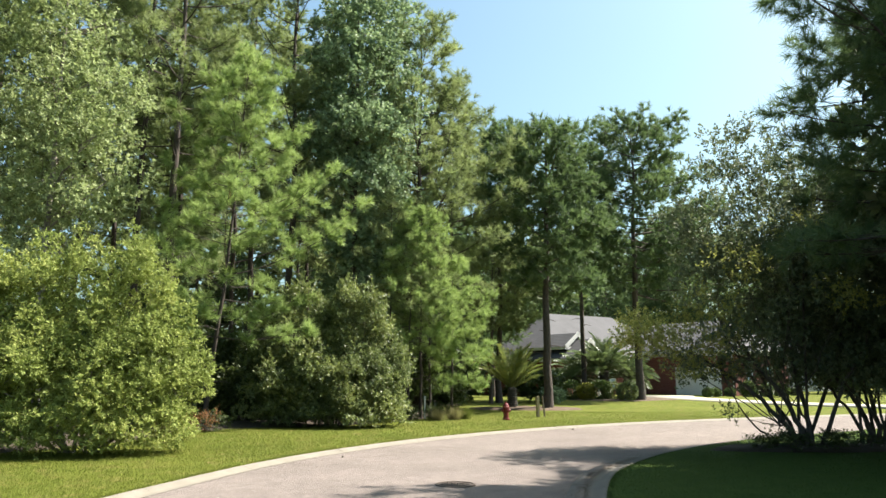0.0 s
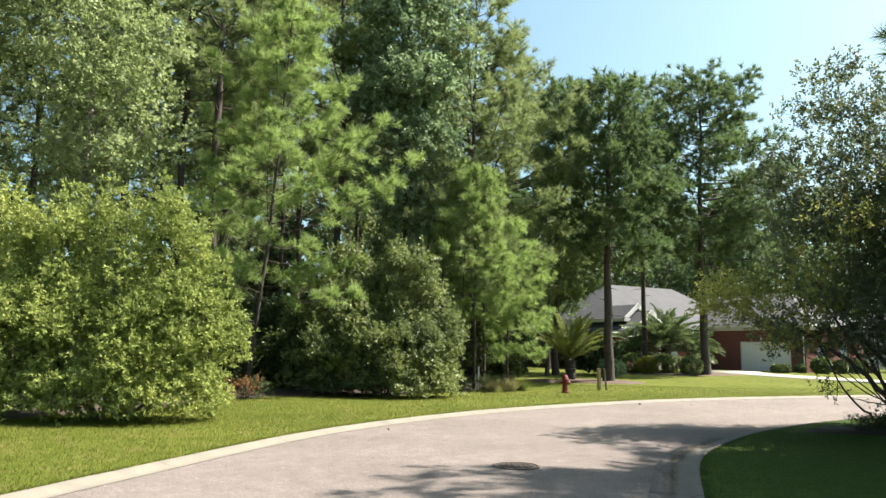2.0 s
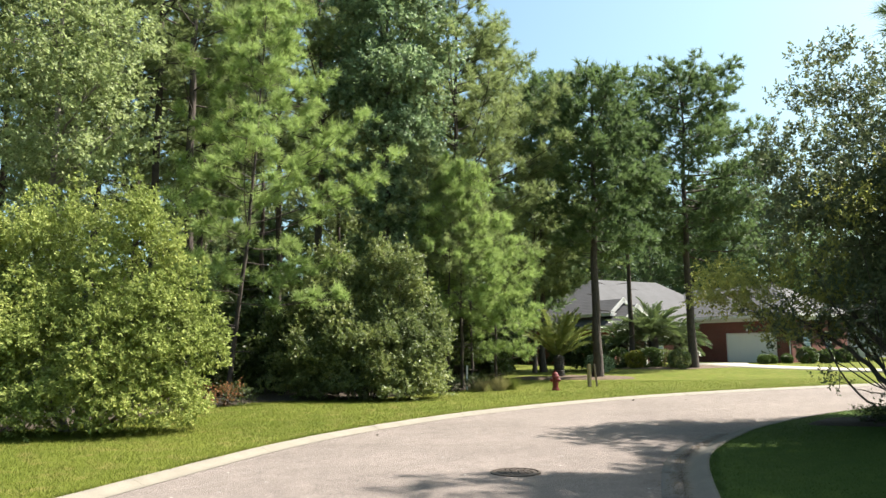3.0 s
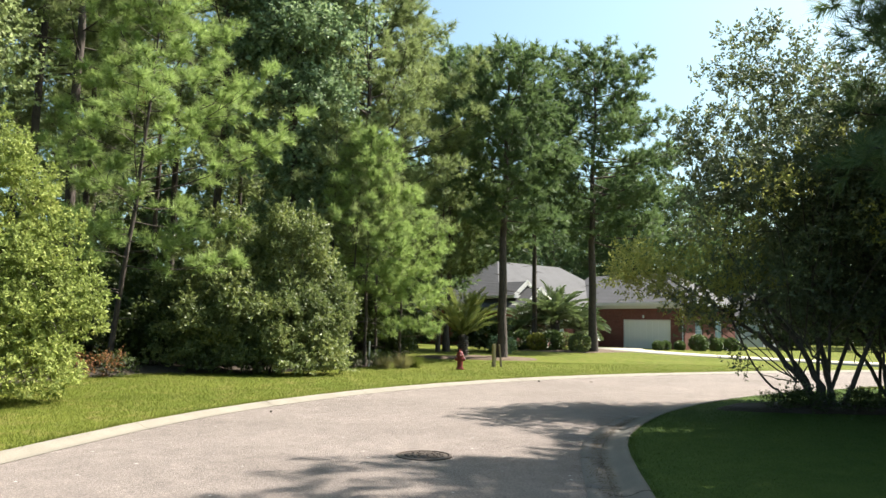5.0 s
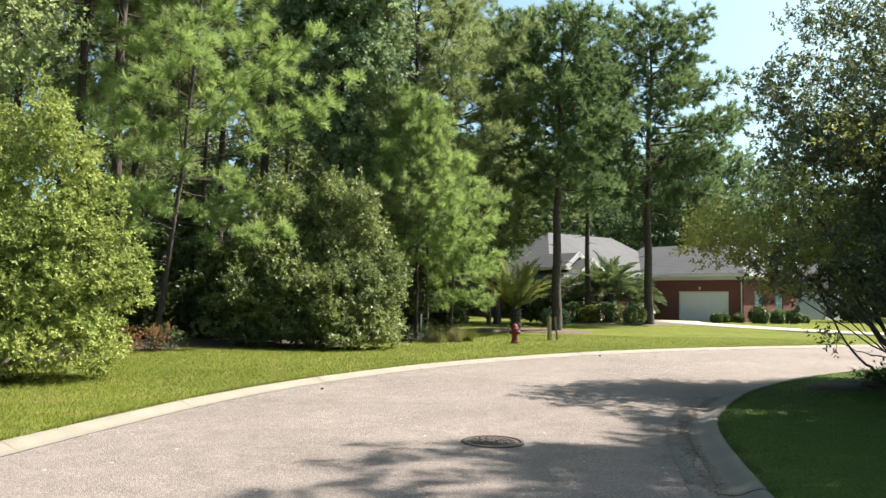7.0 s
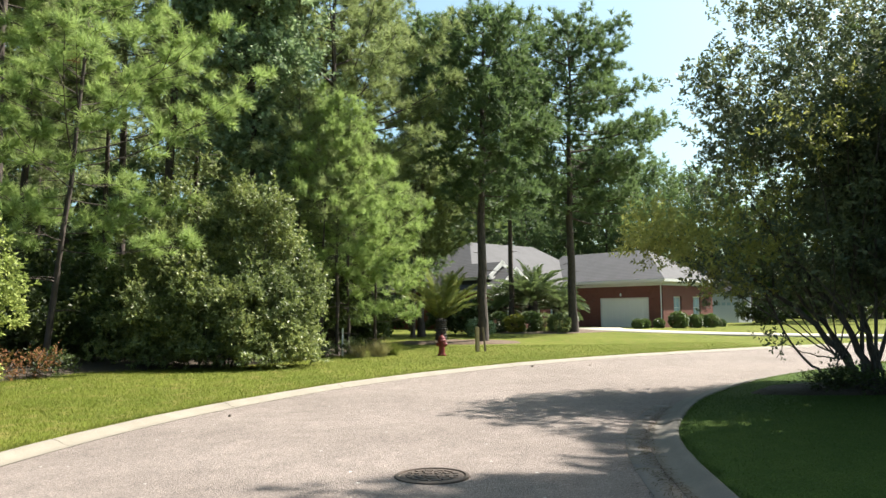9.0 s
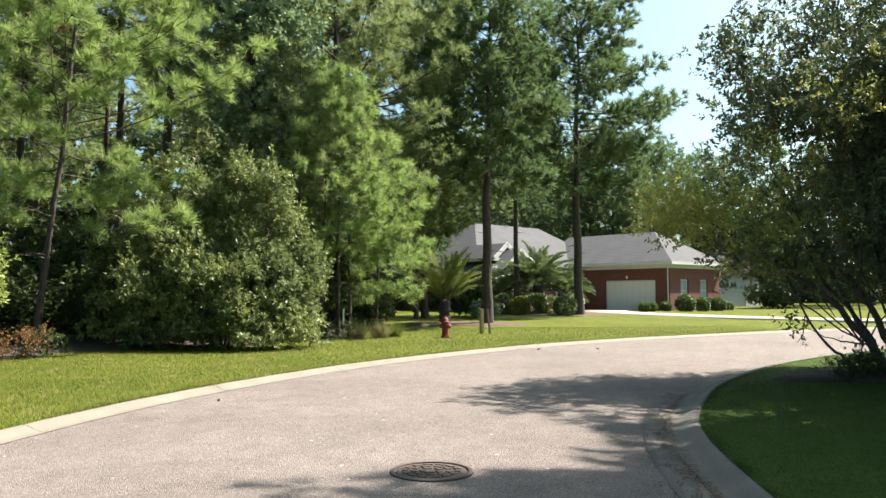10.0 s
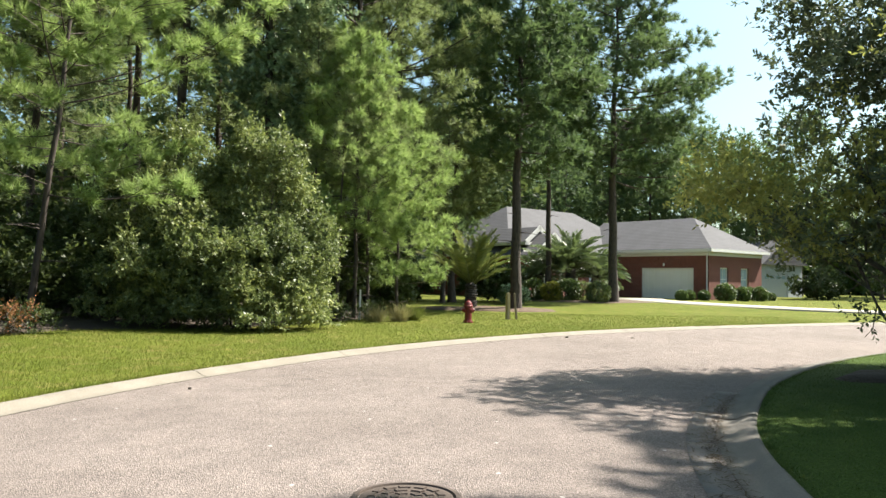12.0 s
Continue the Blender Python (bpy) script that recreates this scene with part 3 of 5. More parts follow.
# ---------------------------------------------------------------- trees
def pine(label, at, h, base, rad, seed, needles, branches=44, blades=34, nlen=0.26, nwid=0.018, r0=0.17, lean=(0, 0), stubs=8,
         flat=0.0, far=False, dead_at=None, inner=0.4, tufts=6, skew=(0.0, 0.0), droop=0.0, ball=0.17):
    """A pine: bare trunk with stubs, then boughs whose outer parts carry flat sprays of needle brushes with gaps between."""
    rng = np.random.default_rng(seed)
    tree = tagged(new("pine_tree"), label, "pine tree")
    tree.location = at
    zs = np.linspace(-0.15, h, 14)
    wob = np.cumsum(rng.normal(0, 0.05, (14, 2)), 0) * (h / 20)
    axis_pts = np.column_stack([wob[:, 0] + lean[0] * zs, wob[:, 1] + lean[1] * zs, zs])
    rr = r0 * (1 - 0.93 * np.clip(zs / h, 0, 1)) ** 0.85
    rr[0] *= 1.35

    def spine(z):
        return np.array([np.interp(z, zs, axis_pts[:, k]) for k in range(3)])

    trunk = Tubes()
    trunk.add(axis_pts, rr, 10)
    tp, td = [], []

    def limb_end(tubes):
        if not far:
            child(new("limb", tubes.mesh("limb", PINE_BARK)), tree)

    for i in range(stubs):
        z = base * rng.uniform(0.3, 1.0)
        az = rng.uniform(0, 6.28)
        L = rng.uniform(0.3, 1.1)
        p0 = spine(z)
        way = np.array([math.cos(az), math.sin(az), rng.uniform(-0.2, 0.25)])
        limb = trunk if far else Tubes()
        limb.add([p0, p0 + way * L * 0.5, p0 + way * L + np.array([0, 0, -0.06])], [0.025, 0.016, 0.006], 4)
        limb_end(limb)
    for i in range(branches):
        u = (i + rng.uniform(0, 1)) / branches
        z = base + (h - base) * u ** 0.95
        if flat:
            shape = max(0.3, 1 - ((u - 0.45) / 0.6) ** 2) ** 0.5
        else:
            shape = (min(1.0, 0.66 + u * 1.4) if u < 0.28 else 1.0) * (1 - max(0, (u - 0.3)) / 0.78) ** 0.75
        az = i * 2.399 + rng.normal(0, 0.35)
        L = max(0.5, rad * shape * rng.uniform(0.55, 1.15)) * (1 + skew[1] * math.cos(az - skew[0]) * np.clip(1.6 - 2 * u, 0.15, 1.0))
        el = (-0.12 + 0.7 * u if not flat else -0.14 + 0.45 * u) + rng.normal(0, 0.13) - droop
        out = np.array([math.cos(az), math.sin(az), 0])
        sidew = np.array([-out[1], out[0], 0])
        up = np.array([0, 0, 1.0])
        p0 = spine(min(z, h - 0.1))
        s = np.linspace(0, 1, 7)[:, None]
        sway = rng.normal(0, 0.09) * L
        pts = p0 + out * L * s + up * L * (el * s + 0.25 * s * s) + sidew * sway * s * s
        limb = trunk if far else Tubes()
        limb.add(pts, 0.005 + 0.03 * r0 + 0.042 * r0 * L * (1 - s[:, 0]) ** 1.1 - 0.004 * s[:, 0], 5)
        clusters = max(2, int(L * (1.25 if flat else 1.5) + 1.2))
        for k in range(clusters):
            t = 1.0 if k == 0 else inner + (1 - inner) * (k + rng.uniform(-0.4, 0.4)) / clusters
            b0 = np.array([np.interp(max(t - 0.15, 0), s[:, 0], pts[:, m]) for m in range(3)])
            b1 = np.array([np.interp(t, s[:, 0], pts[:, m]) for m in range(3)])
            wide = 0.0 if k == 0 else rng.choice([-1, 1]) * rng.uniform(0.2, 1.0) * (0.15 + 0.4 * L * (1.15 - t))
            mid_ = b1 + sidew * wide + out * abs(wide) * 0.3 + up * rng.uniform(-0.05, 0.15) * (1 + flat)
            if not far:
                limb.add([b0, (b0 + mid_) / 2 + rng.normal(0, 0.03, 3), mid_], [0.012, 0.008, 0.005], 3)
            round_ = rng.normal(0, 1, (tufts, 3)) * np.array([1, 1, 0.62]) * ball
            tp.append(mid_ + round_)
            td.append(unit(round_) * 0.8 + out * 0.45 + sidew * np.sign(wide) * 0.3 + up * (0.5 - droop))
        limb_end(limb)
    child(new("trunk", trunk.mesh("trunk", PINE_BARK)), tree)
    p, d = np.concatenate(tp), unit(np.concatenate(td))
    dead = np.zeros(len(p), bool)
    if dead_at is not None:
        dead = np.linalg.norm(p - np.array(dead_at), axis=1) < 0.75
        v, f = needle_arrays(p[dead], d[dead], blades, nlen, nwid, rng)
        tagged(child(new("dead_bough", mesh_np("dead_bough", v, f, DEAD_NEEDLES)), tree, "rust-brown dead pine needles"), kind="stuff")
    v, f = needle_arrays(p[~dead], d[~dead], blades, nlen, nwid, rng)
    child(new("crown", mesh_np("crown", v, f, needles)), tree)
    return tree


def lobe_points(lobes, n, rng, skin=0.55, lumpy=True, plumes=15.0):
    """Points and outward ways through the outer part of a cluster of ellipsoids."""
    small, plume = [], []
    for c, r in lobes:
        small.append((c, tuple(0.62 * q for q in r)))
        plume.append(False)
        k = int(np.clip(plumes * (r[0] * r[2]) ** 0.5, 6, 46))
        for u in unit(rng.normal(size=(k, 3)) + np.array([0, 0, 0.2])):
            r_ = np.minimum(np.array(r), 1.15 * min(r) + 0.25)
            q = rng.uniform(0.2, 0.42) * r_ * rng.uniform(0.85, 1.15) + 0.05
            small.append((tuple(np.array(c) + u * np.array(r) * rng.uniform(0.66, 1.1)), (q[0], q[1], q[2] * 1.1)))
            plume.append(True)
    lobes = small if lumpy else lobes
    vol = np.array([a * b * c for _, (a, b, c) in lobes]) ** 0.67
    pick = rng.choice(len(lobes), n, p=vol / vol.sum())
    c = np.array([l[0] for l in lobes], float)[pick]
    r = np.array([l[1] for l in lobes], float)[pick]
    u = unit(rng.normal(size=(n, 3)))
    if lumpy:
        # tufts of new growth carry their leaves on top and leave a dark hollow beneath
        u[:, 2] = np.where(np.array(plume)[pick], np.abs(u[:, 2]) * 1.2 - 0.4, u[:, 2])
        u = unit(u)
    bump_r = 1 + (0.16 if lumpy else 0.04) * np.sin(u[:, 0] * 7 + pick * 1.7) * np.sin(u[:, 1] * 6 + 1) + (0.10 if lumpy else 0.03) * np.sin(u[:, 2] * 11 + u[:, 0] * 9)
    t = (skin + (1 - skin) * rng.uniform(0, 1, n) ** 0.6) * bump_r
    return c + u * r * t[:, None], unit(u / r)


def leafy(name, label, category, at, lobes, n, seed, mat, bark, per=12, reach=0.28, length=0.075, width=0.032, stems=7,
          stem_r=0.05, foot=0.35, zmin=0.05, trunk_h=None, upward=0.5, skin=0.5, shoots=0, lumpy=True):
    """A leafy tree or bush: stems that fork into the crown's lobes, and sprigs of leaves."""
    rng = np.random.default_rng(seed)
    tree = tagged(new(name), label, category)
    tree.location = at
    tubes = Tubes()
    if trunk_h:
        zs = np.linspace(-0.1, trunk_h, 12)
        wob = np.cumsum(rng.normal(0, 0.04, (12, 2)), 0)
        tubes.add(np.column_stack([wob, zs]), stem_r * (1.1 - 0.95 * np.linspace(0, 1, 12)), 8)
    for i in range(stems):
        c, r = lobes[i % len(lobes)]
        goal = np.array(c) + rng.normal(0, 0.35, 3) * np.array(r)
        if trunk_h:
            z0 = np.clip(goal[2] - np.hypot(goal[0], goal[1]) * 0.6, 0.4, trunk_h * 0.95)
            start = np.array([np.interp(z0, zs, wob[:, 0]), np.interp(z0, zs, wob[:, 1]), z0])
            sr = stem_r * 0.35
        else:
            a = math.atan2(goal[1], goal[0]) + rng.normal(0, 0.5)
            start = np.array([math.cos(a) * foot * rng.uniform(0.2, 1), math.sin(a) * foot * rng.uniform(0.2, 1), -0.1])
            sr = stem_r * rng.uniform(0.6, 1.1)
        t = np.linspace(0, 1, 8)[:, None]
        stem = Tubes()
        arch = rng.uniform(0.0, 0.12) * np.linalg.norm(goal - start)
        pts = start + (goal - start) * t + np.array([0, 0, 1]) * arch * np.sin(np.pi * t) + np.cumsum(rng.normal(0, 0.035, (8, 3)), 0)
        stem.add(pts, sr * (1 - 0.8 * t[:, 0]), 6)
        for k in range(5):
            j = rng.integers(3, 8)
            e = pts[j] + unit(rng.normal(size=3) + np.array([0, 0, 0.4])) * np.array(r) * rng.uniform(0.4, 0.85)
            m = (pts[j] + e) / 2 + rng.normal(0, 0.12, 3)
            stem.add([pts[j], m, e], [sr * 0.35, sr * 0.22, 0.006], 4)
        child(new("limb" if trunk_h else "stem", stem.mesh("stem", bark)), tree)
    if trunk_h:
        child(new("trunk", tubes.mesh("trunk", bark)), tree)
    p, d = lobe_points(lobes, n, rng, skin, lumpy)
    if shoots:
        k = rng.choice(len(p), shoots, p=np.clip(d[:, 2] + 0.15, 0.001, 1) / np.clip(d[:, 2] + 0.15, 0.001, 1).sum())
        way = unit(d[k] * 0.5 + np.array([0, 0, 1.0]) + rng.normal(0, 0.25, (shoots, 3)))
        far_ = rng.uniform(0.2, 0.75, shoots)
        for t in (0.25, 0.5, 0.75, 1.0):
            p, d = np.concatenate([p, p[k] + way * (far_ * t)[:, None]]), np.concatenate([d, way])
    ok = p[:, 2] > zmin
    p, d = p[ok], d[ok]
    d = unit(d + np.array([0, 0, upward]) + rng.normal(0, 0.35, d.shape))
    v, f = leaf_arrays(p, d, per, reach, length, width, rng)
    child(new("crown", mesh_np("crown", v, f, mat)), tree)
    return tree


# forest floor under the wood
edge = spline([(-30, -30), (-16, -6), (-13, 8), (-10.9, 14.0), (-8.0, 18.6), (-6.2, 22.8), (-3.2, 25.2), (-0.2, 28.0), (0.8, 31), (0.3, 44), (-3, 62), (-6, 90)])
floor_mesh = strip("forest_floor", edge, [(d, 0.185 + 0.05 * min(1, -d)) for d in (-70, -40, -20, -8, -3, -1.2, 0)], LITTER)
floor_mesh.vertices.foreach_get("co", fl := np.zeros(len(floor_mesh.vertices) * 3, np.float32))
fl = fl.reshape(-1, 3)
fl[6::7, 2] = 0.06
fl[:, 2] += 0.03 * np.sin(fl[:, 0] * 1.7) * np.sin(fl[:, 1] * 1.3)
floor_mesh.vertices.foreach_set("co", fl.ravel())
tagged(new("forest_floor", floor_mesh), "dark pine litter under the wood", "ground", kind="structure")

# wooded verge: bushes at its edge
def columns(rows):
    """Upright clumps of a bush: (x, y, height, radius) each."""
    return [((x, y, z * 0.56), (r, r, z * 0.45)) for x, y, z, r in rows]


leafy("bush", "tall bright yellow-green wax myrtle bush at the wood's edge", "bush", (-8.45, 15.7, 0.08),
      columns([(-3.4, 0.2, 4.4, 0.9), (-2.5, -0.3, 4.9, 0.85), (-1.7, 0.2, 5.1, 0.8), (-1.0, -0.4, 4.5, 0.75), (-0.3, 0.2, 5.0, 0.75), (0.3, -0.3, 4.5, 0.6), (0.7, 0.2, 5.4, 0.6),
               (1.3, -0.1, 4.9, 0.65), (1.9, 0.1, 3.9, 0.65), (2.4, -0.2, 2.8, 0.55), (1.7, -0.9, 2.6, 0.7), (0.6, -1.1, 2.9, 0.75), (-0.6, -1.2, 2.4, 0.8), (-1.8, -1.1, 3.0, 0.85), (-2.9, -1.0, 2.6, 0.9),
               (2.1, -1.0, 1.3, 0.6), (1.0, -1.5, 1.4, 0.6), (-3.8, -1.0, 2.4, 0.9), (1.5, -1.4, 0.8, 0.5), (0.5, -1.5, 1.0, 0.6), (-0.8, -1.3, 0.9, 0.6), (-2.0, -1.3, 1.0, 0.6), (-3.2, -1.2, 0.9, 0.7), (2.3, -0.6, 0.8, 0.5), (0.1, -1.6, 1.0, 0.6), (-1.2, -1.6, 1.0, 0.6), (-2.4, -1.6, 1.0, 0.65), (1.0, -1.3, 0.8, 0.5)]),
      18500, 21, MYRTLE, GREY_BARK, 11, 0.17, 0.085, 0.034, stems=14, skin=0.4, zmin=0.02, upward=0.35)
leafy("bush", "wide dark green wax myrtle bush before the pines", "bush", (-3.5, 25.0, 0.03),
      columns([(-2.7, 0.0, 3.7, 0.75), (-2.0, 0.2, 4.8, 0.7), (-1.4, -0.2, 4.9, 0.65), (-0.8, 0.2, 5.1, 0.6), (-0.3, -0.3, 4.5, 0.6), (0.14, 0.1, 5.5, 0.5), (0.48, -0.2, 4.9, 0.6), (0.82, 0.2, 5.0, 0.54), (1.16, -0.1, 4.7, 0.59), (1.56, 0.1, 4.0, 0.59), (1.97, 0.0, 2.9, 0.54), (1.5, -0.8, 2.4, 0.72), (0.82, -1.0, 2.9, 0.72), (0.07, -1.1, 2.6, 0.8), (-1.0, -1.0, 3.0, 0.8), (-2.0, -0.8, 2.2, 0.8), (1.9, -0.7, 1.2, 0.54), (1.22, -1.4, 1.2, 0.63), (0.48, -1.4, 1.3, 0.7), (-0.5, -1.0, 1.2, 0.6), (-1.6, -0.9, 1.2, 0.6), (1.63, -1.2, 0.8, 0.54), (0.82, -1.8, 0.8, 0.54), (-0.1, -1.3, 0.8, 0.55), (-0.9, -1.2, 0.9, 0.5), (-1.5, -1.1, 0.8, 0.5), (-2.2, -0.9, 0.9, 0.6), (-2.9, -0.6, 1.4, 0.7), (2.11, -0.4, 0.8, 0.45)]),
      14000, 22, MYRTLE_DARK, DARK_BARK, 10, 0.18, 0.1, 0.042, stems=14, skin=0.4, zmin=0.02, shoots=70)
# young pines
pine("young bright green pine with a patch of dead needles", (-7.9, 23.7, 0.1), 12.6, 2.9, 3.5, 31, NEEDLES_YOUNG, 62, 50, 0.30, 0.019, 0.085, (0.075, 0), 4, tufts=6, ball=0.14, inner=0.34, skew=(-0.3, 0.32), dead_at=(1.3, -0.9, 7.4))
pine("slim young green pine at the edge of the wood", (-0.6, 28.6, 0.1), 8.3, 2.2, 2.0, 32, NEEDLES_YOUNG, 60, 44, 0.26, 0.019, 0.075, (0.004, 0), 2)
pine("slim young green pine at the edge of the wood", (0.7, 29.4, 0.1), 6.4, 1.0, 2.0, 33, NEEDLES_YOUNG, 40, 44, 0.26, 0.018, 0.06, (0.01, 0), 2)
for x, y, h, ln, sd in ((-1.15, 28.2, 6.2, 0.02, 34), (-0.2, 28.9, 7.0, -0.015, 35), (-1.9, 29.0, 9.0, 0.01, 36)):
    pine("thin dark sapling pine beside the young pines", (x, y, 0.1), h, h * 0.62, 1.3, sd, NEEDLES, 16, 36, 0.26, 0.019, 0.06, (ln, 0), 6)
# broad-leaved trees in the wood
leafy("gum_tree", "tall sweetgum tree with grey-green leaves among pines", "tree", (-3.4, 30.6, 0.1),
      [((0, 0, z), (r, r, 1.9)) for z, r in ((7, 1.7), (9.4, 2.2), (12, 2.5), (14.8, 2.4), (17.5, 2.0), (19.8, 1.2))] +
      [((1.6, -0.8, 9.0), (1.2, 1.1, 1.3)), ((-1.4, -0.9, 12.2), (1.3, 1.1, 1.5)), ((1.8, -0.5, 13.8), (1.1, 1.1, 1.4)), ((0.9, -1.2, 6.2), (1.2, 1.0, 1.0))],
      5000, 41, GUM_LEAF, DARK_BARK, 10, 0.38, 0.175, 0.12, 22, 0.16, trunk_h=21, skin=0.35)
leafy("gum_tree", "pale green leafy tree behind the myrtle bush", "tree", (-12.6, 21.6, 0.1),
      [((0, 0, z), (r, r, 1.8)) for z, r in ((6, 1.9), (8.4, 2.4), (11, 2.5), (13.6, 2.1), (15.8, 1.3))] +
      [((2.0, -0.8, 7.6), (1.4, 1.2, 1.2)), ((1.9, -0.6, 10.2), (1.3, 1.2, 1.4))],
      4200, 42, PALE_LEAF, GREY_BARK, 10, 0.36, 0.13, 0.07, 18, 0.13, trunk_h=16.5, skin=0.35)
# tall pines of the wood
tall = [((-9.9, 25.6), 23, 9.5, 3.6, 51), ((-12.4, 28.6), 24, 10.5, 3.6, 52), ((-0.8, 33.6), 19.2, 4.5, 4.7, 53), ((-6.6, 31.5), 24, 8.5, 4.0, 54), ((1.1, 36.0), 16.3, 6.0, 2.9, 58)]
for p, h, b, r, s in tall:
    pine("tall mature pine with a bare trunk in the wood", (*p, 0.1), h, b, r, s, NEEDLES, 84 if s == 53 else 62, 36, 0.34, 0.028, 0.19, (0, 0), 12, tufts=6, ball=0.2)
woods = [pine("tall pine deep in the wood", (*p, 0.1), h, b, r, s, NEEDLES, 60, 14, 0.46, 0.065, 0.18, (0, 0), 12, far=True, tufts=5, ball=0.4)
         for p, h, b, r, s in [((-16, 31), 24, 8.5, 4.0, 55), ((-9.5, 36), 25, 10, 4.2, 56), ((-4.5, 38), 21, 7, 4.2, 57)]]
for x, y, k, turn, s in [(-19.5, 27, 1, 110, 1.05), (-13.5, 37, 0, 300, 1.0), (-18, 40, 2, 75, 1.1), (-7.5, 43, 0, 160, 0.9), (-1.5, 42.5, 2, 250, 0.8), (-22, 34, 0, 10, 1.1),
                         (-24, 45, 2, 130, 1.1), (-13, 47, 1, 45, 1.0), (-5, 50, 1, 270, 0.8), (-18.5, 52, 2, 330, 1.05), (-28, 38, 1, 90, 1.1), (-23, 22, 2, 15, 1.0),
                         (-17, 19, 1, 200, 0.95), (-27, 29, 2, 250, 1.1)]:
    copy_thing(woods[k], pose(x, y, 0.1, 0, 0, turn)).scale = (s, s, s)

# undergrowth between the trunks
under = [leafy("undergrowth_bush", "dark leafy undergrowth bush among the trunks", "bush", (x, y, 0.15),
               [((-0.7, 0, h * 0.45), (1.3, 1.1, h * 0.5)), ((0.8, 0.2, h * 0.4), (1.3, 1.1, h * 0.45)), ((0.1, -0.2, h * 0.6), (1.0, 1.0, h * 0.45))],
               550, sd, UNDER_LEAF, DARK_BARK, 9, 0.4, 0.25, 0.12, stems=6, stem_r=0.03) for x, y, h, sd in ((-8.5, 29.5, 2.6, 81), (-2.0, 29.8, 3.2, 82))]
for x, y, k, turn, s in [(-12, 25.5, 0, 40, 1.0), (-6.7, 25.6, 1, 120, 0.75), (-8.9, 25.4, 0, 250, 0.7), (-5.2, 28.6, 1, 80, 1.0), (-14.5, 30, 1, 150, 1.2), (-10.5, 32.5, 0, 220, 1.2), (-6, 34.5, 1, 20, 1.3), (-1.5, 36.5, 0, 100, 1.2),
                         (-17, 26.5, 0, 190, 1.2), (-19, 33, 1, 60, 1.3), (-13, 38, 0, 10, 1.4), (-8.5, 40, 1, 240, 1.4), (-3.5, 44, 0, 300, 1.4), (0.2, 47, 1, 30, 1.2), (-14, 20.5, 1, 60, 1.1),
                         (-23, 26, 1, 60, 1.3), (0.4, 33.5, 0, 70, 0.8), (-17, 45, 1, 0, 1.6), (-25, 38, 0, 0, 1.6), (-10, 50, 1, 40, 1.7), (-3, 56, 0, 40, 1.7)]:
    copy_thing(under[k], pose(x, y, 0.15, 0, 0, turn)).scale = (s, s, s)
low = leafy("weed_clump", "low reddish-brown weeds and fern at the wood's edge", "plant", (-7.8, 20.5, 0.1), [((0, 0, 0.3), (0.5, 0.4, 0.3))], 90, 91, DEAD_NEEDLES, DARK_BARK, 8, 0.2, 0.08, 0.03, 4, 0.012, 0.2)
weeds = leafy("weed_clump", "low dark green weeds along the wood's edge", "plant", (-8.5, 20.2, 0.1), [((0, 0, 0.3), (0.6, 0.4, 0.35))], 200, 92, UNDER_LEAF, DARK_BARK, 8, 0.22, 0.09, 0.035, 4, 0.012, 0.2)
for x, y, turn, s in [(-8.7, 20.9, 130, 1.05), (-7.2, 21.1, 250, 1.0)]:
    copy_thing(low, pose(x, y, 0.1, 0, 0, turn)).scale = (s, s, s)
for x, y, turn, s in [(-7.0, 21.4, 40, 0.8), (-0.9, 27.3, 90, 0.7), (-0.1, 28.4, 200, 0.7)]:
    copy_thing(weeds, pose(x, y, 0.1, 0, 0, turn)).scale = (s, s, s)


def straw_tuft(label, at, n, h, seed, mat):
    rng = np.random.default_rng(seed)
    p = np.column_stack([rng.normal(0, 0.09, n), rng.normal(0, 0.09, n), np.zeros(n)])
    d = np.column_stack([rng.normal(0, 0.6, n), rng.normal(0, 0.6, n), np.ones(n)])
    v, f = needle_arrays(p, d, 3, h, 0.014, rng, (0.05, 0.4))
    ob = new("grass_tuft", mesh_np("grass_tuft", v, f, mat))
    ob.location = at
    return tagged(ob, label, "grass tuft")


straw_tuft("tall pale dry grass tuft by the white stake", (0.75, 28.0, 0.12), 260, 0.6, 95, STRAW)
straw_tuft("tall pale dry grass tuft by the white stake", (0.1, 27.6, 0.12), 200, 0.5, 96, STRAW)
straw_tuft("green grass tuft under the young pines", (1.2, 28.6, 0.12), 200, 0.55, 97, GRASS)

# pines on the far lawn
yard = [((5.8, 36.4), 14.6, 5.8, 2.5, 61, (0.014, 0)), ((14.2, 49.6), 18.9, 7.2, 4.4, 62, (0.004, 0)), ((4.2, 46.0), 17.6, 11.0, 2.1, 63, (0.006, 0)),
        ((11.0, 52.5), 17.5, 8.5, 2.6, 64, (0.0, 0)), ((3.6, 44.8), 9.6, 4.4, 3.4, 67, (0.02, 0))]
for p, h, b, r, s, ln in yard:
    pine("tall yard pine with bare trunk and rounded crown", (*p, 0.12), h, b, r, s, NEEDLES_BLUE if s != 67 else NEEDLES, 78 if s == 62 else 64 if s != 67 else 46, 27, 0.37, 0.05,
         {62: 0.29, 61: 0.24, 67: 0.13}.get(s, 0.2), ln, 9, flat=1.0, tufts=9, ball=0.39, skew=(-0.2, 0.45) if s == 62 else (0.0, 0.2))
yards = [pine("distant tall pine beyond the house", (*p, 0.12), h, b, r, s, NEEDLES_BLUE, 50, 10, 0.62, 0.14, 0.21, (0, 0), 4, flat=1.0, far=True, tufts=5, ball=0.5)
         for p, h, b, r, s in [((30, 86), 19, 6, 4.2, 65), ((-2, 72), 18, 4, 4.0, 66)]]
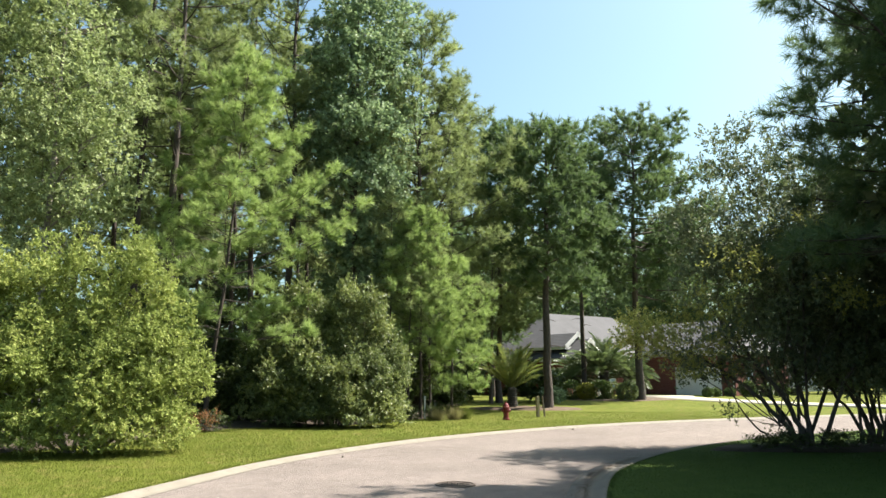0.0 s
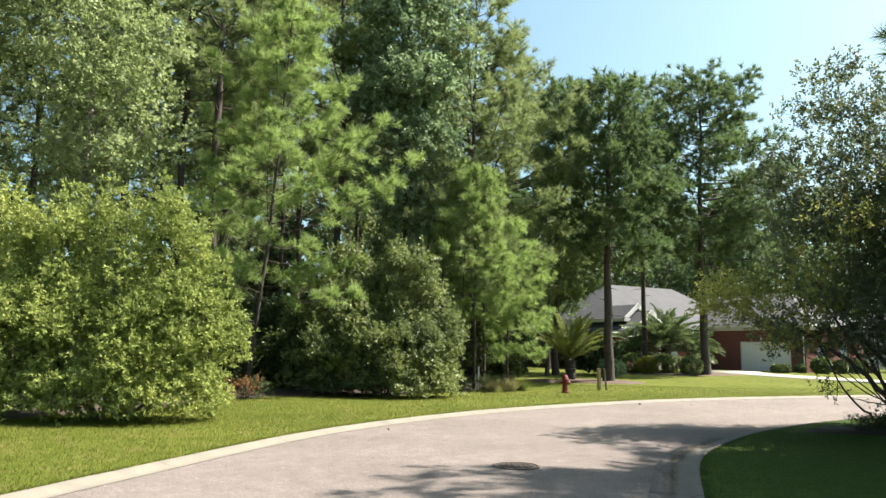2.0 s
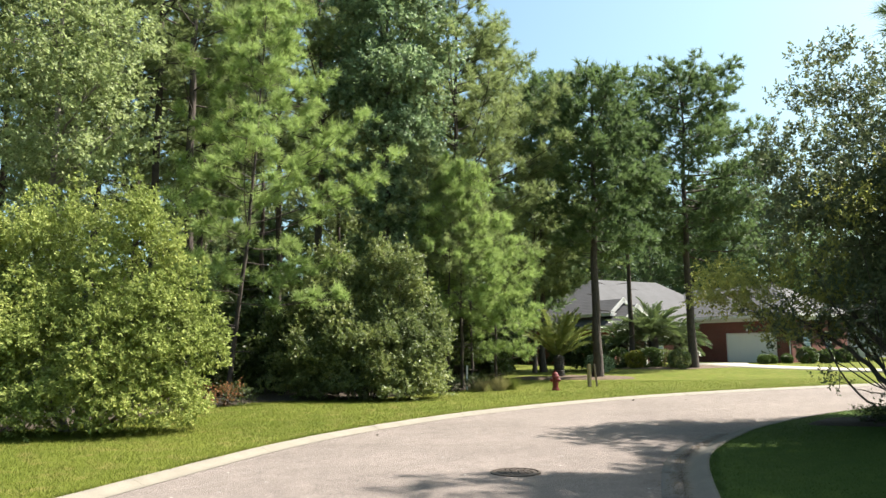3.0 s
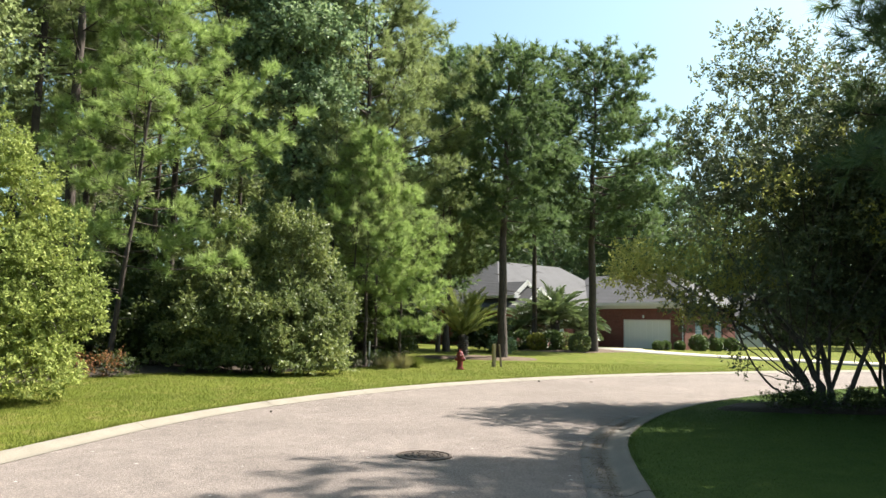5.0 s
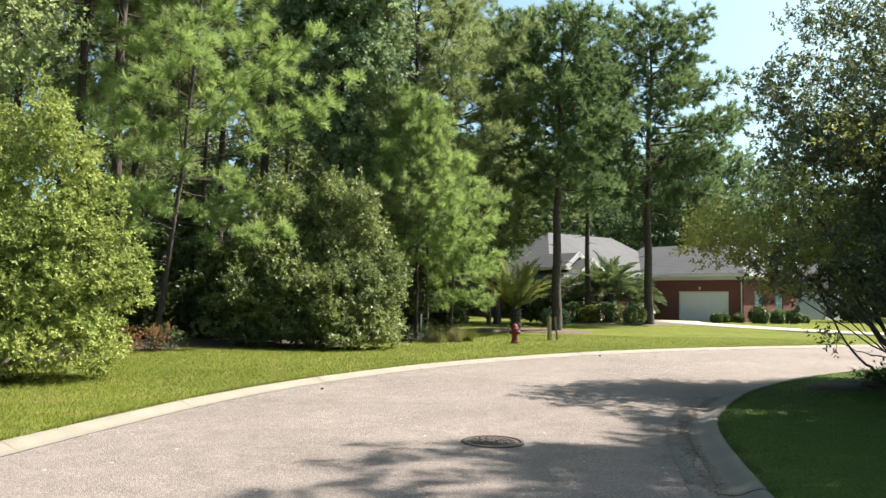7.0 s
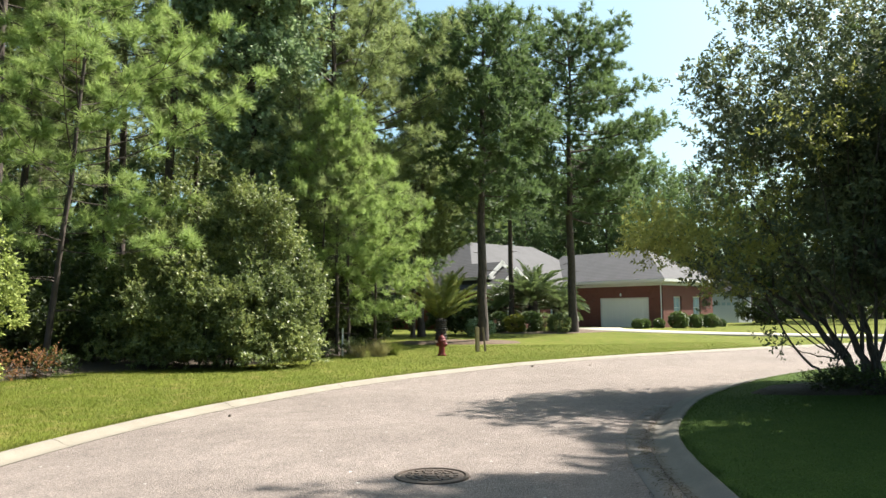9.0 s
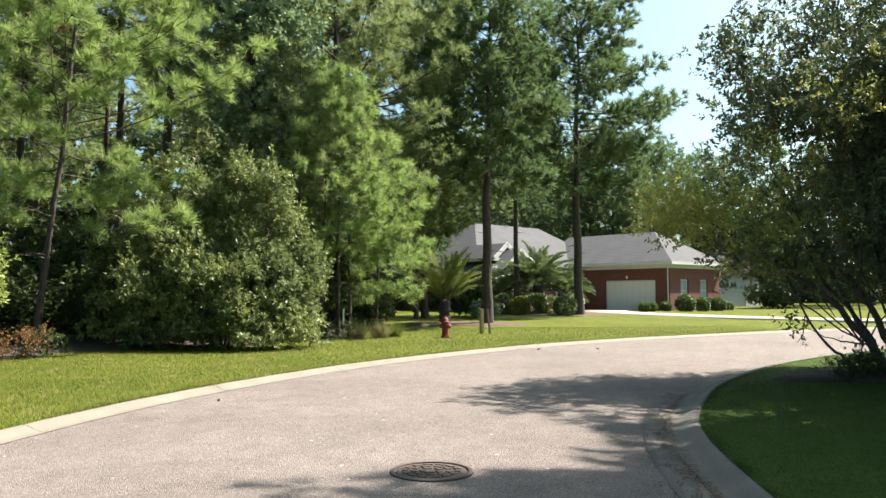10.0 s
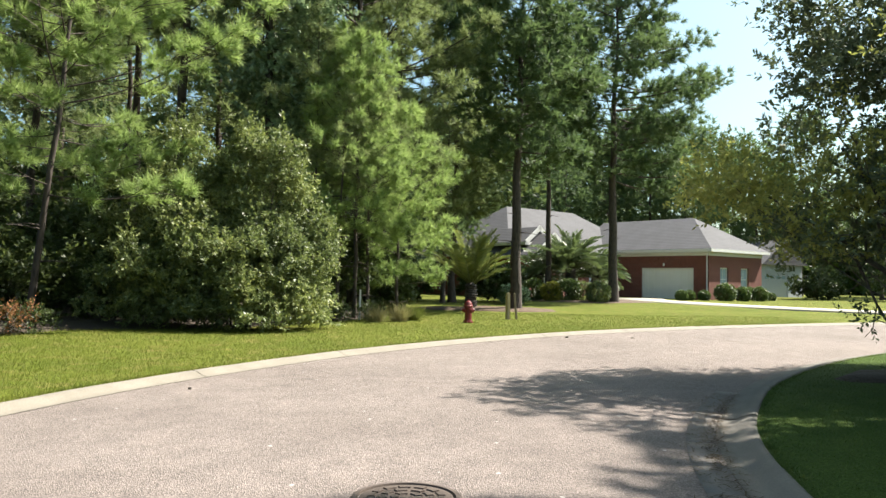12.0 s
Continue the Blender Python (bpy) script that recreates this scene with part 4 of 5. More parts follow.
for x, y, k, turn, s in [(16, 92, 1, 200, 1.0), (6, 84, 0, 90, 1.0), (38, 92, 1, 120, 1.05), (46, 84, 0, 300, 1.0), (23, 98, 0, 70, 1.05),
                         (-6, 62, 1, 220, 0.9), (1, 66, 0, 100, 0.85), (54, 76, 1, 150, 1.0), (62, 84, 0, 10, 1.05), (10, 100, 1, 300, 1.0), (34, 104, 0, 20, 1.2), (-12, 66, 0, 20, 1.1),
                         (-20, 62, 1, 60, 1.1), (70, 70, 1, 30, 1.0), (48, 104, 1, 10, 1.1), (14, 80, 0, 33, 0.85), (26, 88, 1, 140, 0.9), (33, 84, 0, 210, 0.85), (40, 82, 1, 260, 0.85), (19, 90, 0, 310, 0.95), (28, 95, 0, 50, 1.0), (9, 76, 1, 0, 0.75), (5, 60, 1, 15, 0.7), (20, 84, 1, 75, 0.8), (58, 58, 0, 75, 0.9), (44, 68, 1, 175, 0.8)]:
    copy_thing(yards[k], pose(x, y, 0.1, 0, 0, turn)).scale = (s, s, s)


def far_woods(name, line, height, n, seed, mat):
    """A distant belt of trees: leafy masses on trunks, thinning to the top."""
    rng = np.random.default_rng(seed)
    pts = spline(line, 30)
    at = pts[rng.integers(0, len(pts), 90)] + rng.normal(0, 3.0, (90, 2))
    lobes = []
    for x, y in at:
        hh = height * rng.uniform(0.35, 1.0)
        for z in np.arange(1.0, hh, 2.6):
            r = 2.6 * (1.1 - 0.6 * z / hh)
            lobes.append(((x + rng.normal(0, 0.9), y + rng.normal(0, 0.9), z), (r, r, 1.9)))
    p, d = lobe_points(lobes, n, rng, 0.3)
    v, f = leaf_arrays(p, d, 4, 0.9, 0.9, 0.54, rng)
    tagged(new(name, mesh_np(name, v, f, mat)), "far dense belt of dark green woodland", "woods", kind="stuff")


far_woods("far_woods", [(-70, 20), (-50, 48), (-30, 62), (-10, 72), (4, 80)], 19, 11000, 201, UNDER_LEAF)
far_woods("far_woods", [(0, 104), (25, 112), (50, 110), (72, 92), (88, 62), (92, 30)], 15, 18000, 202, BOX_LEAF)
far_woods("far_woods", [(90, 20), (70, -20), (20, -60), (-40, -55), (-75, 0)], 18, 3500, 203, UNDER_LEAF)

# trees inside the bend
BEND_LOBES = [((2.6, 0.6, 4.9), (3.0, 2.2, 2.1)), ((3.2, 0.8, 4.4), (2.4, 1.6, 1.8)), ((-0.9, 0.9, 3.9), (1.6, 1.3, 1.0)), ((0.4, -0.6, 4.4), (2.6, 2.0, 2.1)), ((0.2, 0.6, 5.6), (2.3, 1.8, 1.9)), ((3.6, -0.5, 3.6), (2.6, 2.0, 1.9)), ((2.2, 0.4, 2.3), (2.6, 1.8, 1.0)), ((-0.6, -0.2, 2.4), (1.7, 1.4, 0.9)), ((5.5, 0.8, 5.2), (2.4, 2.2, 2.6)), ((5.6, -0.4, 2.6), (2.4, 2.0, 1.5)), ((1.6, -0.2, 1.9), (1.8, 1.4, 0.7)), ((3.6, 1.0, 2.0), (1.9, 1.5, 0.8)), ((0.4, 1.2, 2.2), (1.7, 1.2, 0.8)), ((4.0, -0.8, 1.9), (1.8, 1.3, 0.7)), ((6.6, 0.2, 2.6), (2.4, 2.0, 1.7)), ((-0.2, 0.5, 1.9), (1.4, 1.0, 0.6)), ((-1.8, 0.2, 1.85), (1.2, 0.9, 0.6)), ((-2.4, 0.3, 2.0), (0.9, 0.7, 0.5)), ((1.4, -0.2, 1.5), (1.1, 0.9, 0.5)), ((0.8, 0.3, 1.75), (1.3, 1.0, 0.5))]
BEND_LOBES += [((-1.9, 0.4, 5.3), (1.1, 1.0, 1.3)), ((-1.4, 0.6, 7.2), (0.8, 0.8, 0.8)), ((-0.6, 0.6, 6.9), (1.2, 1.1, 1.2))]
bend_tree = leafy("shade_tree", "dark many-stemmed wax myrtle tree with leaning, arching stems", "tree", (8.7, 15.6, 0.1), BEND_LOBES,
      20500, 71, SHADE_LEAF, DARK_BARK, 10, 0.24, 0.105, 0.046, 5, 0.045, 0.25, 0.85, skin=0.25)


def leaning_stems(tree, seed=77, keep=7):
    """Stems that fan out low from one foot and lean over the road, each with a few forks."""
    rng = np.random.default_rng(seed)
    for r0, way in ((0.032, [(-0.42, 0.1, -0.1), (-0.75, 0.12, 0.22), (-1.1, 0.18, 0.55), (-1.5, 0.25, 1.15), (-1.7, 0.3, 1.7)]),
                    (0.068, [(0, 0, -0.1), (-0.4, 0.05, 0.62), (-0.95, 0.13, 1.15), (-1.3, 0.18, 1.5), (-1.85, 0.26, 1.9), (-2.6, 0.3, 2.3)]),
                    (0.075, [(0.12, 0.05, -0.1), (0.02, 0.02, 0.45), (-0.45, 0.05, 1.3), (-1.2, 0.2, 2.3), (-1.9, 0.3, 3.3)]),
                    (0.05, [(0.08, 0.15, -0.1), (-0.3, 0.3, 0.8), (-0.9, 0.5, 1.6), (-1.5, 0.6, 2.7)]),
                    (0.07, [(0.28, 0.1, -0.1), (0.25, 0.2, 1.0), (0.0, 0.4, 2.2), (-0.3, 0.3, 3.8)]),
                    (0.06, [(0.34, -0.15, -0.1), (0.75, -0.3, 1.1), (1.6, -0.3, 2.5), (2.4, -0.2, 4.0)]),
                    (0.035, [(0.2, -0.2, -0.1), (-0.05, -0.35, 0.7), (-0.6, -0.5, 1.3), (-1.3, -0.5, 2.0)]))[-keep:]:
        way = np.array(way, float)
        s = np.linspace(0, len(way) - 1, 14)
        pts = np.column_stack([np.interp(s, range(len(way)), way[:, k]) for k in range(3)])
        pts[1:-1] = (pts[:-2] + 2 * pts[1:-1] + pts[2:]) / 4 + rng.normal(0, 0.018, (12, 3))
        stem = Tubes()
        stem.add(pts, r0 * (1 - 0.65 * np.linspace(0, 1, 14)), 8)
        for k in range(6):
            j = rng.integers(6, 14)
            e = pts[j] + unit(rng.normal(size=3) + np.array([-0.5, 0, 0.6])) * rng.uniform(0.5, 1.1)
            m = (pts[j] + e) / 2 + rng.normal(0, 0.07, 3)
            stem.add([pts[j], m, e], [r0 * 0.3, r0 * 0.2, 0.005], 5)
        child(new("stem", stem.mesh("stem", DARK_BARK)), tree)


leaning_stems(bend_tree)
second_tree = leafy("shade_tree", "dark many-stemmed evergreen beside the leaning myrtle", "tree", (10.7, 16.2, 0.1),
      [((0.2, 0, 3.4), (2.0, 1.7, 1.7)), ((-0.6, -0.2, 2.2), (1.6, 1.4, 0.9)), ((1.2, 0.2, 2.4), (1.7, 1.5, 1.1)), ((0.6, 0.4, 4.7), (1.6, 1.5, 1.2)), ((2.6, 0.1, 3.4), (1.8, 1.6, 1.8))],
      5600, 78, SHADE_LEAF, DARK_BARK, 9, 0.26, 0.12, 0.055, 9, 0.05, 0.7, 1.15, skin=0.3)
leaning_stems(second_tree, 79, 5)


def outer_boughs(tree):
    """Long boughs that reach out over the road, with young leaves coloured paler for sunlight, and a few low sprigs."""
    rng = np.random.default_rng(76)
    for name, lobes, n, mat, z0 in (("outer_bough", [((-2.6, 0.1, 2.4), (1.4, 0.9, 0.8)), ((-3.8, 0.1, 2.75), (0.9, 0.7, 0.5))], 900, OLIVE_SUNLIT, 2.2),
                                    ("sunlit_spray", [((-1.7, -1.5, 4.1), (0.7, 0.5, 0.4)), ((-0.6, -1.7, 5.0), (0.7, 0.5, 0.35)), ((0.3, -2.0, 3.4), (0.6, 0.5, 0.5)), ((-2.2, -0.4, 3.4), (0.7, 0.6, 0.4))], 260, OLIVE_SUNLIT, 2.5),
                                    ("low_sprig", [((-1.6, 0.1, 0.85), (0.28, 0.25, 0.2))], 16, SHADE_LEAF, 0.6),
                                    ("low_sprig", [((-0.8, -0.2, 0.3), (0.6, 0.35, 0.2))], 14, SHADE_LEAF, 0.4)):
        q, d = lobe_points(lobes, n, rng, 0.3)
        d = unit(d + np.array([0, 0, 0.4]) + rng.normal(0, 0.3, d.shape))
        v, f = leaf_arrays(q, d, 11, 0.28, 0.08, 0.036, rng)
        sprig = child(new(name, mesh_np(name, v, f, mat)), tree, "olive-green outer leaves, coloured paler for sunlight" if n > 1000 else "")
        if n < 1000:
            tagged(sprig, kind="stuff")
        for c, r in lobes:
            t = np.linspace(0, 1, 9)[:, None]
            start = np.array([-0.5, 0.05, 0.5]) if n < 1000 else np.array([-1.3, 0.18, 1.5])
            pts = start + (np.array(c) - start) * t + np.array([0, 0, 1]) * 0.25 * np.sin(np.pi * t) * (1 if n > 1000 else -0.3) + rng.normal(0, 0.03, (9, 3))
            tube_ = Tubes()
            tube_.add(pts, 0.03 * (1 - 0.75 * t[:, 0]) if n > 1000 else 0.016 * (1 - 0.7 * t[:, 0]), 6)
            child(new("branch", tube_.mesh("branch", GREY_BARK if n > 1000 else DARK_BARK)), sprig)


outer_boughs(bend_tree)
pine("tall dark pine with long drooping boughs over the road", (10.4, 11.2, 0.1), 12.0, 4.4, 4.7, 72, NEEDLES_BLUE, 84, 46, 0.32, 0.015, 0.2, (0, 0), 4, inner=0.25, tufts=7, droop=0.12, ball=0.2)
leafy("shade_tree", "dense dark evergreen tree shading the inner lawn", "tree", (13.4, 9.2, 0.1),
      [((0, 0, 4.5), (3.6, 4.2, 3.6)), ((-1.0, 1.5, 7.5), (3.2, 3.2, 2.6)), ((0, -2.5, 5.5), (3.0, 3.0, 3.6)), ((-0.5, 3.0, 3.8), (2.8, 2.6, 3.0)), ((-1.6, 3.2, 6.5), (2.0, 2.0, 2.0))],
      5600, 73, SHADE_LEAF, DARK_BARK, 8, 0.45, 0.36, 0.19, 12, 0.1, 0.6, 0.6, skin=0.25)
leafy("shade_tree", "dense dark evergreen tree shading the inner lawn", "tree", (13.2, 5.6, 0.1),
      [((0, 0, 4.2), (3.0, 3.2, 2.8)), ((-0.8, 1.2, 6.2), (2.6, 2.6, 2.0)), ((0.6, -1.5, 5.0), (2.6, 2.6, 2.6))],
      4200, 74, SHADE_LEAF, DARK_BARK, 8, 0.45, 0.36, 0.19, 10, 0.1, 0.6, 0.6, skin=0.25)
leafy("shade_tree", "dense dark evergreen tree shading the inner lawn", "tree", (16.5, 15.5, 0.1),
      [((0, 0, 4.5), (3.2, 3.2, 3.2)), ((-0.8, -1.0, 7.6), (3.0, 3.0, 2.4)), ((0.6, 1.0, 6.0), (3.0, 2.6, 3.0)), ((-1.0, -2.0, 4.2), (2.4, 2.4, 2.6))],
      4800, 75, SHADE_LEAF, DARK_BARK, 8, 0.45, 0.36, 0.19, 10, 0.1, 0.6, 0.6, skin=0.25)


# ---------------------------------------------------------------- mulch beds
def bed(name, at, rx, ry, seed, height=0.10, mat=None, label="brown pine-straw mulch bed on the lawn"):
    rng = np.random.default_rng(seed)
    bm = bmesh.new()
    rings = []
    ph = rng.uniform(0, 6.28, 3)
    for k, (s, z) in enumerate(((1.0, -0.05), (0.93, height * 0.5), (0.7, height), (0.35, height * 1.2))):
        ring = []
        for i in range(36):
            a = 2 * math.pi * i / 36
            w = s * (1 + 0.10 * math.sin(2 * a + ph[0]) + 0.06 * math.sin(5 * a + ph[1]))
            ring.append(bm.verts.new((rx * w * math.cos(a), ry * w * math.sin(a), z + rng.normal(0, 0.012))))
        rings.append(ring)
    for a, c in zip(rings, rings[1:]):
        for i in range(36):
            bm.faces.new((a[i], a[(i + 1) % 36], c[(i + 1) % 36], c[i]))
    bm.faces.new(rings[-1])
    ob = part(name, bm, mat or MULCH, smooth=True)
    ob.location = at
    return tagged(ob, label, "mulch bed")


bed("mulch_bed", (9.4, 15.5, 0.1), 2.8, 0.9, 303, 0.05, LITTER, "dark leaf litter around the foot of the myrtle")
for x, y, turn, s in [(7.5, 15.0, 20, 0.6), (8.1, 14.8, 130, 0.7), (8.9, 14.9, 250, 0.75), (9.5, 15.2, 310, 0.7), (8.6, 16.0, 70, 0.6)]:
    copy_thing(weeds, pose(x, y, 0.11, 0, 0, turn)).scale = (s * 1.3, s, s * 0.7)
bed("mulch_bed", (4.6, 37.0, 0.13), 2.8, 1.8, 301)
bed("mulch_bed", (13.0, 52.8, 0.13), 5.0, 4.4, 302)


# ---------------------------------------------------------------- palms
def palm(label, at, trunk_h, fronds, length, seed, mat, leaf=0.42, rise=1.0, tr=0.2):
    rng = np.random.default_rng(seed)
    tree = tagged(new("palm_tree"), label, "palm tree")
    tree.location = at
    bm = bmesh.new()
    prof = [(tr * 1.25, -0.1)]
    z = 0.0
    while z < trunk_h:
        prof += [(tr * rng.uniform(1.0, 1.2), z), (tr * 0.85, z + 0.07)]
        z += 0.09
    prof.append((tr * 0.5, trunk_h + 0.15))
    add_lathe(bm, prof, 12)
    part("trunk", bm, DARK_BARK, tree)
    for i in range(fronds):
        u = i / fronds
        az = i * 2.399 + rng.normal(0, 0.2)
        el = 1.4 - (1.5 - 0.7 * (rise - 1.0)) * u * (2.0 - rise) + rng.normal(0, 0.1)
        L = length * rng.uniform(0.8, 1.1)
        out = np.array([math.cos(az), math.sin(az), 0])
        s = np.linspace(0, 1, 16)
        ang = el - s ** 1.7 * rng.uniform(0.8, 1.4) * (2.1 - 1.1 * rise)
        step = L / 15
        pts = np.concatenate([[[0, 0, trunk_h]], np.array([0, 0, trunk_h]) + np.cumsum((out[None] * np.cos(ang)[:, None] + np.array([0, 0, 1]) * np.sin(ang)[:, None]) * step, 0)[:-1]])
        side = np.array([-out[1], out[0], 0])
        t = np.repeat(np.linspace(0.15, 1.0, 44), 2)
        sg = np.tile([1.0, -1.0], 44)
        base = np.column_stack([np.interp(t, s, pts[:, k]) for k in range(3)])
        tang = unit(np.column_stack([np.interp(t, s, np.gradient(pts[:, k])) for k in range(3)]))
        way = unit(tang * 0.75 + side * sg[:, None] * 0.8 + np.array([0, 0, 0.28]) + rng.normal(0, 0.12, base.shape))
        ln = leaf * (1.05 - 0.75 * (t - 0.35) ** 2 * 1.6)[:, None] * rng.uniform(0.8, 1.1, (len(t), 1))
        wd = unit(np.cross(way, side * sg[:, None] + np.array([0, 0, 0.6]))) * 0.03
        tip = base + way * ln + np.array([0, 0, -0.12]) * ln
        v = np.stack([base - wd * 0.6, base + way * ln * 0.5 - wd, tip, base + way * ln * 0.5 + wd], 1).reshape(-1, 3)
        rachis = Tubes()
        rachis.add(pts, 0.022 * (1 - 0.85 * s), 4)
        rv, rf = np.concatenate(rachis.v), np.concatenate(rachis.f)
        allv = np.concatenate([v, rv])
        allf = np.concatenate([np.arange(len(v)).reshape(-1, 4), rf + len(v)])
        child(new("frond", mesh_np("frond", allv, allf, mat)), tree)
    return tree


palm("feathery palm with yellowing fronds on the lawn", (4.1, 37.4, 0.2), 0.9, 32, 2.5, 311, PALM_GOLD, 0.5, 1.4, 0.26)
palm("bushy silver-green palm in the front bed", (12.6, 53.4, 0.2), 1.9, 60, 2.9, 312, PALM_LEAF, 0.7, 1.15, 0.35)
palm("smaller silver-green palm in the front bed", (14.6, 54.6, 0.2), 1.4, 40, 2.4, 313, PALM_LEAF, 0.65, 1.0, 0.3)
palm("smaller silver-green palm in the front bed", (10.9, 54.8, 0.2), 1.5, 40, 2.2, 314, PALM_LEAF, 0.6, 1.0, 0.28)


# ---------------------------------------------------------------- shrubs
def shrub(label, at, r, h, seed, mat, n=420, name="shrub", lumpy=False, leaf=0.12):
    return leafy(name, label, "shrub", at, [((0, 0, h * 0.52), (r, r, h * 0.5))], n, seed, mat, DARK_BARK, 9, leaf, leaf, leaf * 0.55, 4, 0.02, 0.1, 0.02, skin=0.75, lumpy=lumpy)


round_one = shrub("clipped round green boxwood by the brick wall", (25.0, 57.9, 0.12), 0.66, 1.15, 321, BOX_LEAF, 700)
round_one["group"] = "clipped shrubs by the garage"
for x, y, s in [(21.4, 56.9, 0.6), (22.3, 57.7, 0.6), (23.8, 58.6, 0.6), (26.6, 58.5, 0.82), (28.1, 58.9, 0.84), (29.6, 60.0, 0.5), (28.6, 61.4, 0.8)]:
    copy_thing(round_one, pose(x, y, 0.12, 0, 0, x * 40)).scale = (s, s, s)
shrub("low golden-yellow shrub in the front bed", (10.6, 50.3, 0.2), 0.6, 1.0, 322, GOLD_LEAF)
shrub("dark green shrub in the front bed", (11.6, 50.4, 0.2), 0.8, 1.2, 323, BOX_LEAF)
shrub("dark green shrub in the front bed", (9.8, 51.4, 0.2), 0.7, 1.2, 324, BOX_LEAF)
shrub("dark green shrub beside the pine trunk", (13.1, 49.0, 0.15), 0.65, 1.1, 325, MYRTLE_DARK)
shrub("dark green shrub in the front bed", (12.6, 50.6, 0.2), 0.8, 1.1, 326, MYRTLE_DARK)
shrub("pale green low shrub on the lawn bed", (7.4, 45.2, 0.15), 0.8, 0.9, 327, GUM_LEAF)
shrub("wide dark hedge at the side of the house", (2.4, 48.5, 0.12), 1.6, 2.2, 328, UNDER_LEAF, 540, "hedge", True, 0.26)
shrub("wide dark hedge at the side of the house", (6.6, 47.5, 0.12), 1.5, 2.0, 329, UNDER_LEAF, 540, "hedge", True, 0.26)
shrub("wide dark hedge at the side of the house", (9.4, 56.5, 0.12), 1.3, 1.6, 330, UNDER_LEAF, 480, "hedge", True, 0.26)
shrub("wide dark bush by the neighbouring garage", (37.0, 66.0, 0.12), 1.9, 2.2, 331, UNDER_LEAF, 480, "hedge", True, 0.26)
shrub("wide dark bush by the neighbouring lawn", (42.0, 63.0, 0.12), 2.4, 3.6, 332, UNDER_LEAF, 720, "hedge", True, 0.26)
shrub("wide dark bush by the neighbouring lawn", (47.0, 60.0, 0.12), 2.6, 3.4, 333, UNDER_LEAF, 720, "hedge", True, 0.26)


# ---------------------------------------------------------------- hydrant, posts, stake, manhole
def hydrant(at):
    hy = tagged(new("fire_hydrant"), "dark red cast-iron fire hydrant on the lawn", "fire hydrant")
    hy.location = at
    bm = bmesh.new()
    add_lathe(bm, [(0.15, -0.05), (0.15, 0.035), (0.115, 0.045), (0.105, 0.10), (0.105, 0.40), (0.12, 0.43), (0.12, 0.47)], 20)
    part("barrel", bm, RED_IRON, hy, smooth=False)
    bm = bmesh.new()
    add_lathe(bm, [(0.145, 0.47), (0.145, 0.505), (0.125, 0.52), (0.115, 0.57), (0.085, 0.625), (0.04, 0.65), (0.028, 0.655), (0.028, 0.70)], 20)
    part("bonnet", bm, RED_IRON, hy)
    for rx, rz, r, L in ((90, 0, 0.075, 0.20), (90, 90, 0.06, 0.19), (90, -90, 0.06, 0.19)):
        bm = bmesh.new()
        m = pose(0, 0, 0.36, rx, 0, rz)
        add_lathe(bm, [(r * 0.85, 0.07), (r * 0.85, L - 0.06), (r * 1.08, L - 0.06), (r * 1.08, L - 0.01), (r * 0.4, L), (r * 0.35, L + 0.025)], 14, m)
        part("nozzle_cap", bm, RED_IRON, hy)
    for i in range(8):
        bm = bmesh.new()
        a = math.pi * i / 4
        add_lathe(bm, [(0.012, 0.028), (0.012, 0.055)], 6, Matrix.Translation((0.132 * math.cos(a), 0.132 * math.sin(a), 0)))
        part("bolt", bm, IRON, hy)
    return hy


hydrant((2.86, 28.4, 0.08)).rotation_euler = (0, 0, 0.35)


def post(name, label, at, w, h, mat, lean=(0, 0), cap=0.02):
    bm = bmesh.new()
    add_box(bm, (-w / 2, -w / 2, -0.3), (w / 2, w / 2, h))
    bmesh.ops.bevel(bm, geom=[e for e in bm.edges], offset=min(cap, w * 0.2), segments=2, affect="EDGES")
    ob = part(name, bm, mat)
    ob.matrix_world = pose(*at, lean[1], lean[0], 20)
    return tagged(ob, label, "post")


post("wooden_post", "short weathered yellowish wooden post on the lawn", (4.40, 30.2, 0.1), 0.13, 0.86, POST_WOOD)
post("wooden_stake", "thin grey wooden stake leaning against the post", (4.68, 30.15, 0.1), 0.06, 0.86, GREY_WOOD, (-6, 0), 0.008)
post("marker_stake", "thin white plastic marker stake by the young pines", (-0.42, 28.2, 0.1), 0.05, 0.92, PVC, (1, 0), 0.008)


def manhole(at):
    mh = tagged(new("manhole"), "round rusty cast-iron manhole cover in the asphalt", "manhole cover")
    mh.location = at
    bm = bmesh.new()
    add_lathe(bm, [(0.335, -0.04), (0.335, 0.006), (0.325, 0.010), (0.300, 0.010), (0.295, -0.006), (0.29, -0.04)], 40)
    part("frame", bm, IRON, mh)
    bm = bmesh.new()
    add_lathe(bm, [(0.285, -0.04), (0.285, 0.002), (0.27, 0.004), (0.0005, 0.004)], 40)
    cover = part("cover", bm, IRON, mh)
    for ring, n, r in ((0, 5, 0.075), (1, 9, 0.145), (2, 14, 0.215)):
        for i in range(n):
            bm = bmesh.new()
            a0, a1 = 2 * math.pi * (i + 0.12) / n, 2 * math.pi * (i + 0.88) / n
            cols = []
            for k in range(4):
                a = a0 + (a1 - a0) * k / 3
                cols.append([bm.verts.new((q * math.cos(a), q * math.sin(a), z)) for q, z in ((r - 0.024, 0.003), (r - 0.02, 0.013), (r + 0.02, 0.013), (r + 0.024, 0.003))])
            for c0, c1 in zip(cols, cols[1:]):
                for q in range(3):
                    bm.faces.new((c0[q], c0[q + 1], c1[q + 1], c1[q]))
            bm.faces.new(cols[0][::-1])
            bm.faces.new(cols[-1])
            part("raised_lug", bm, IRON, cover)
    return mh


manhole((0.154, 9.9, 0.05))

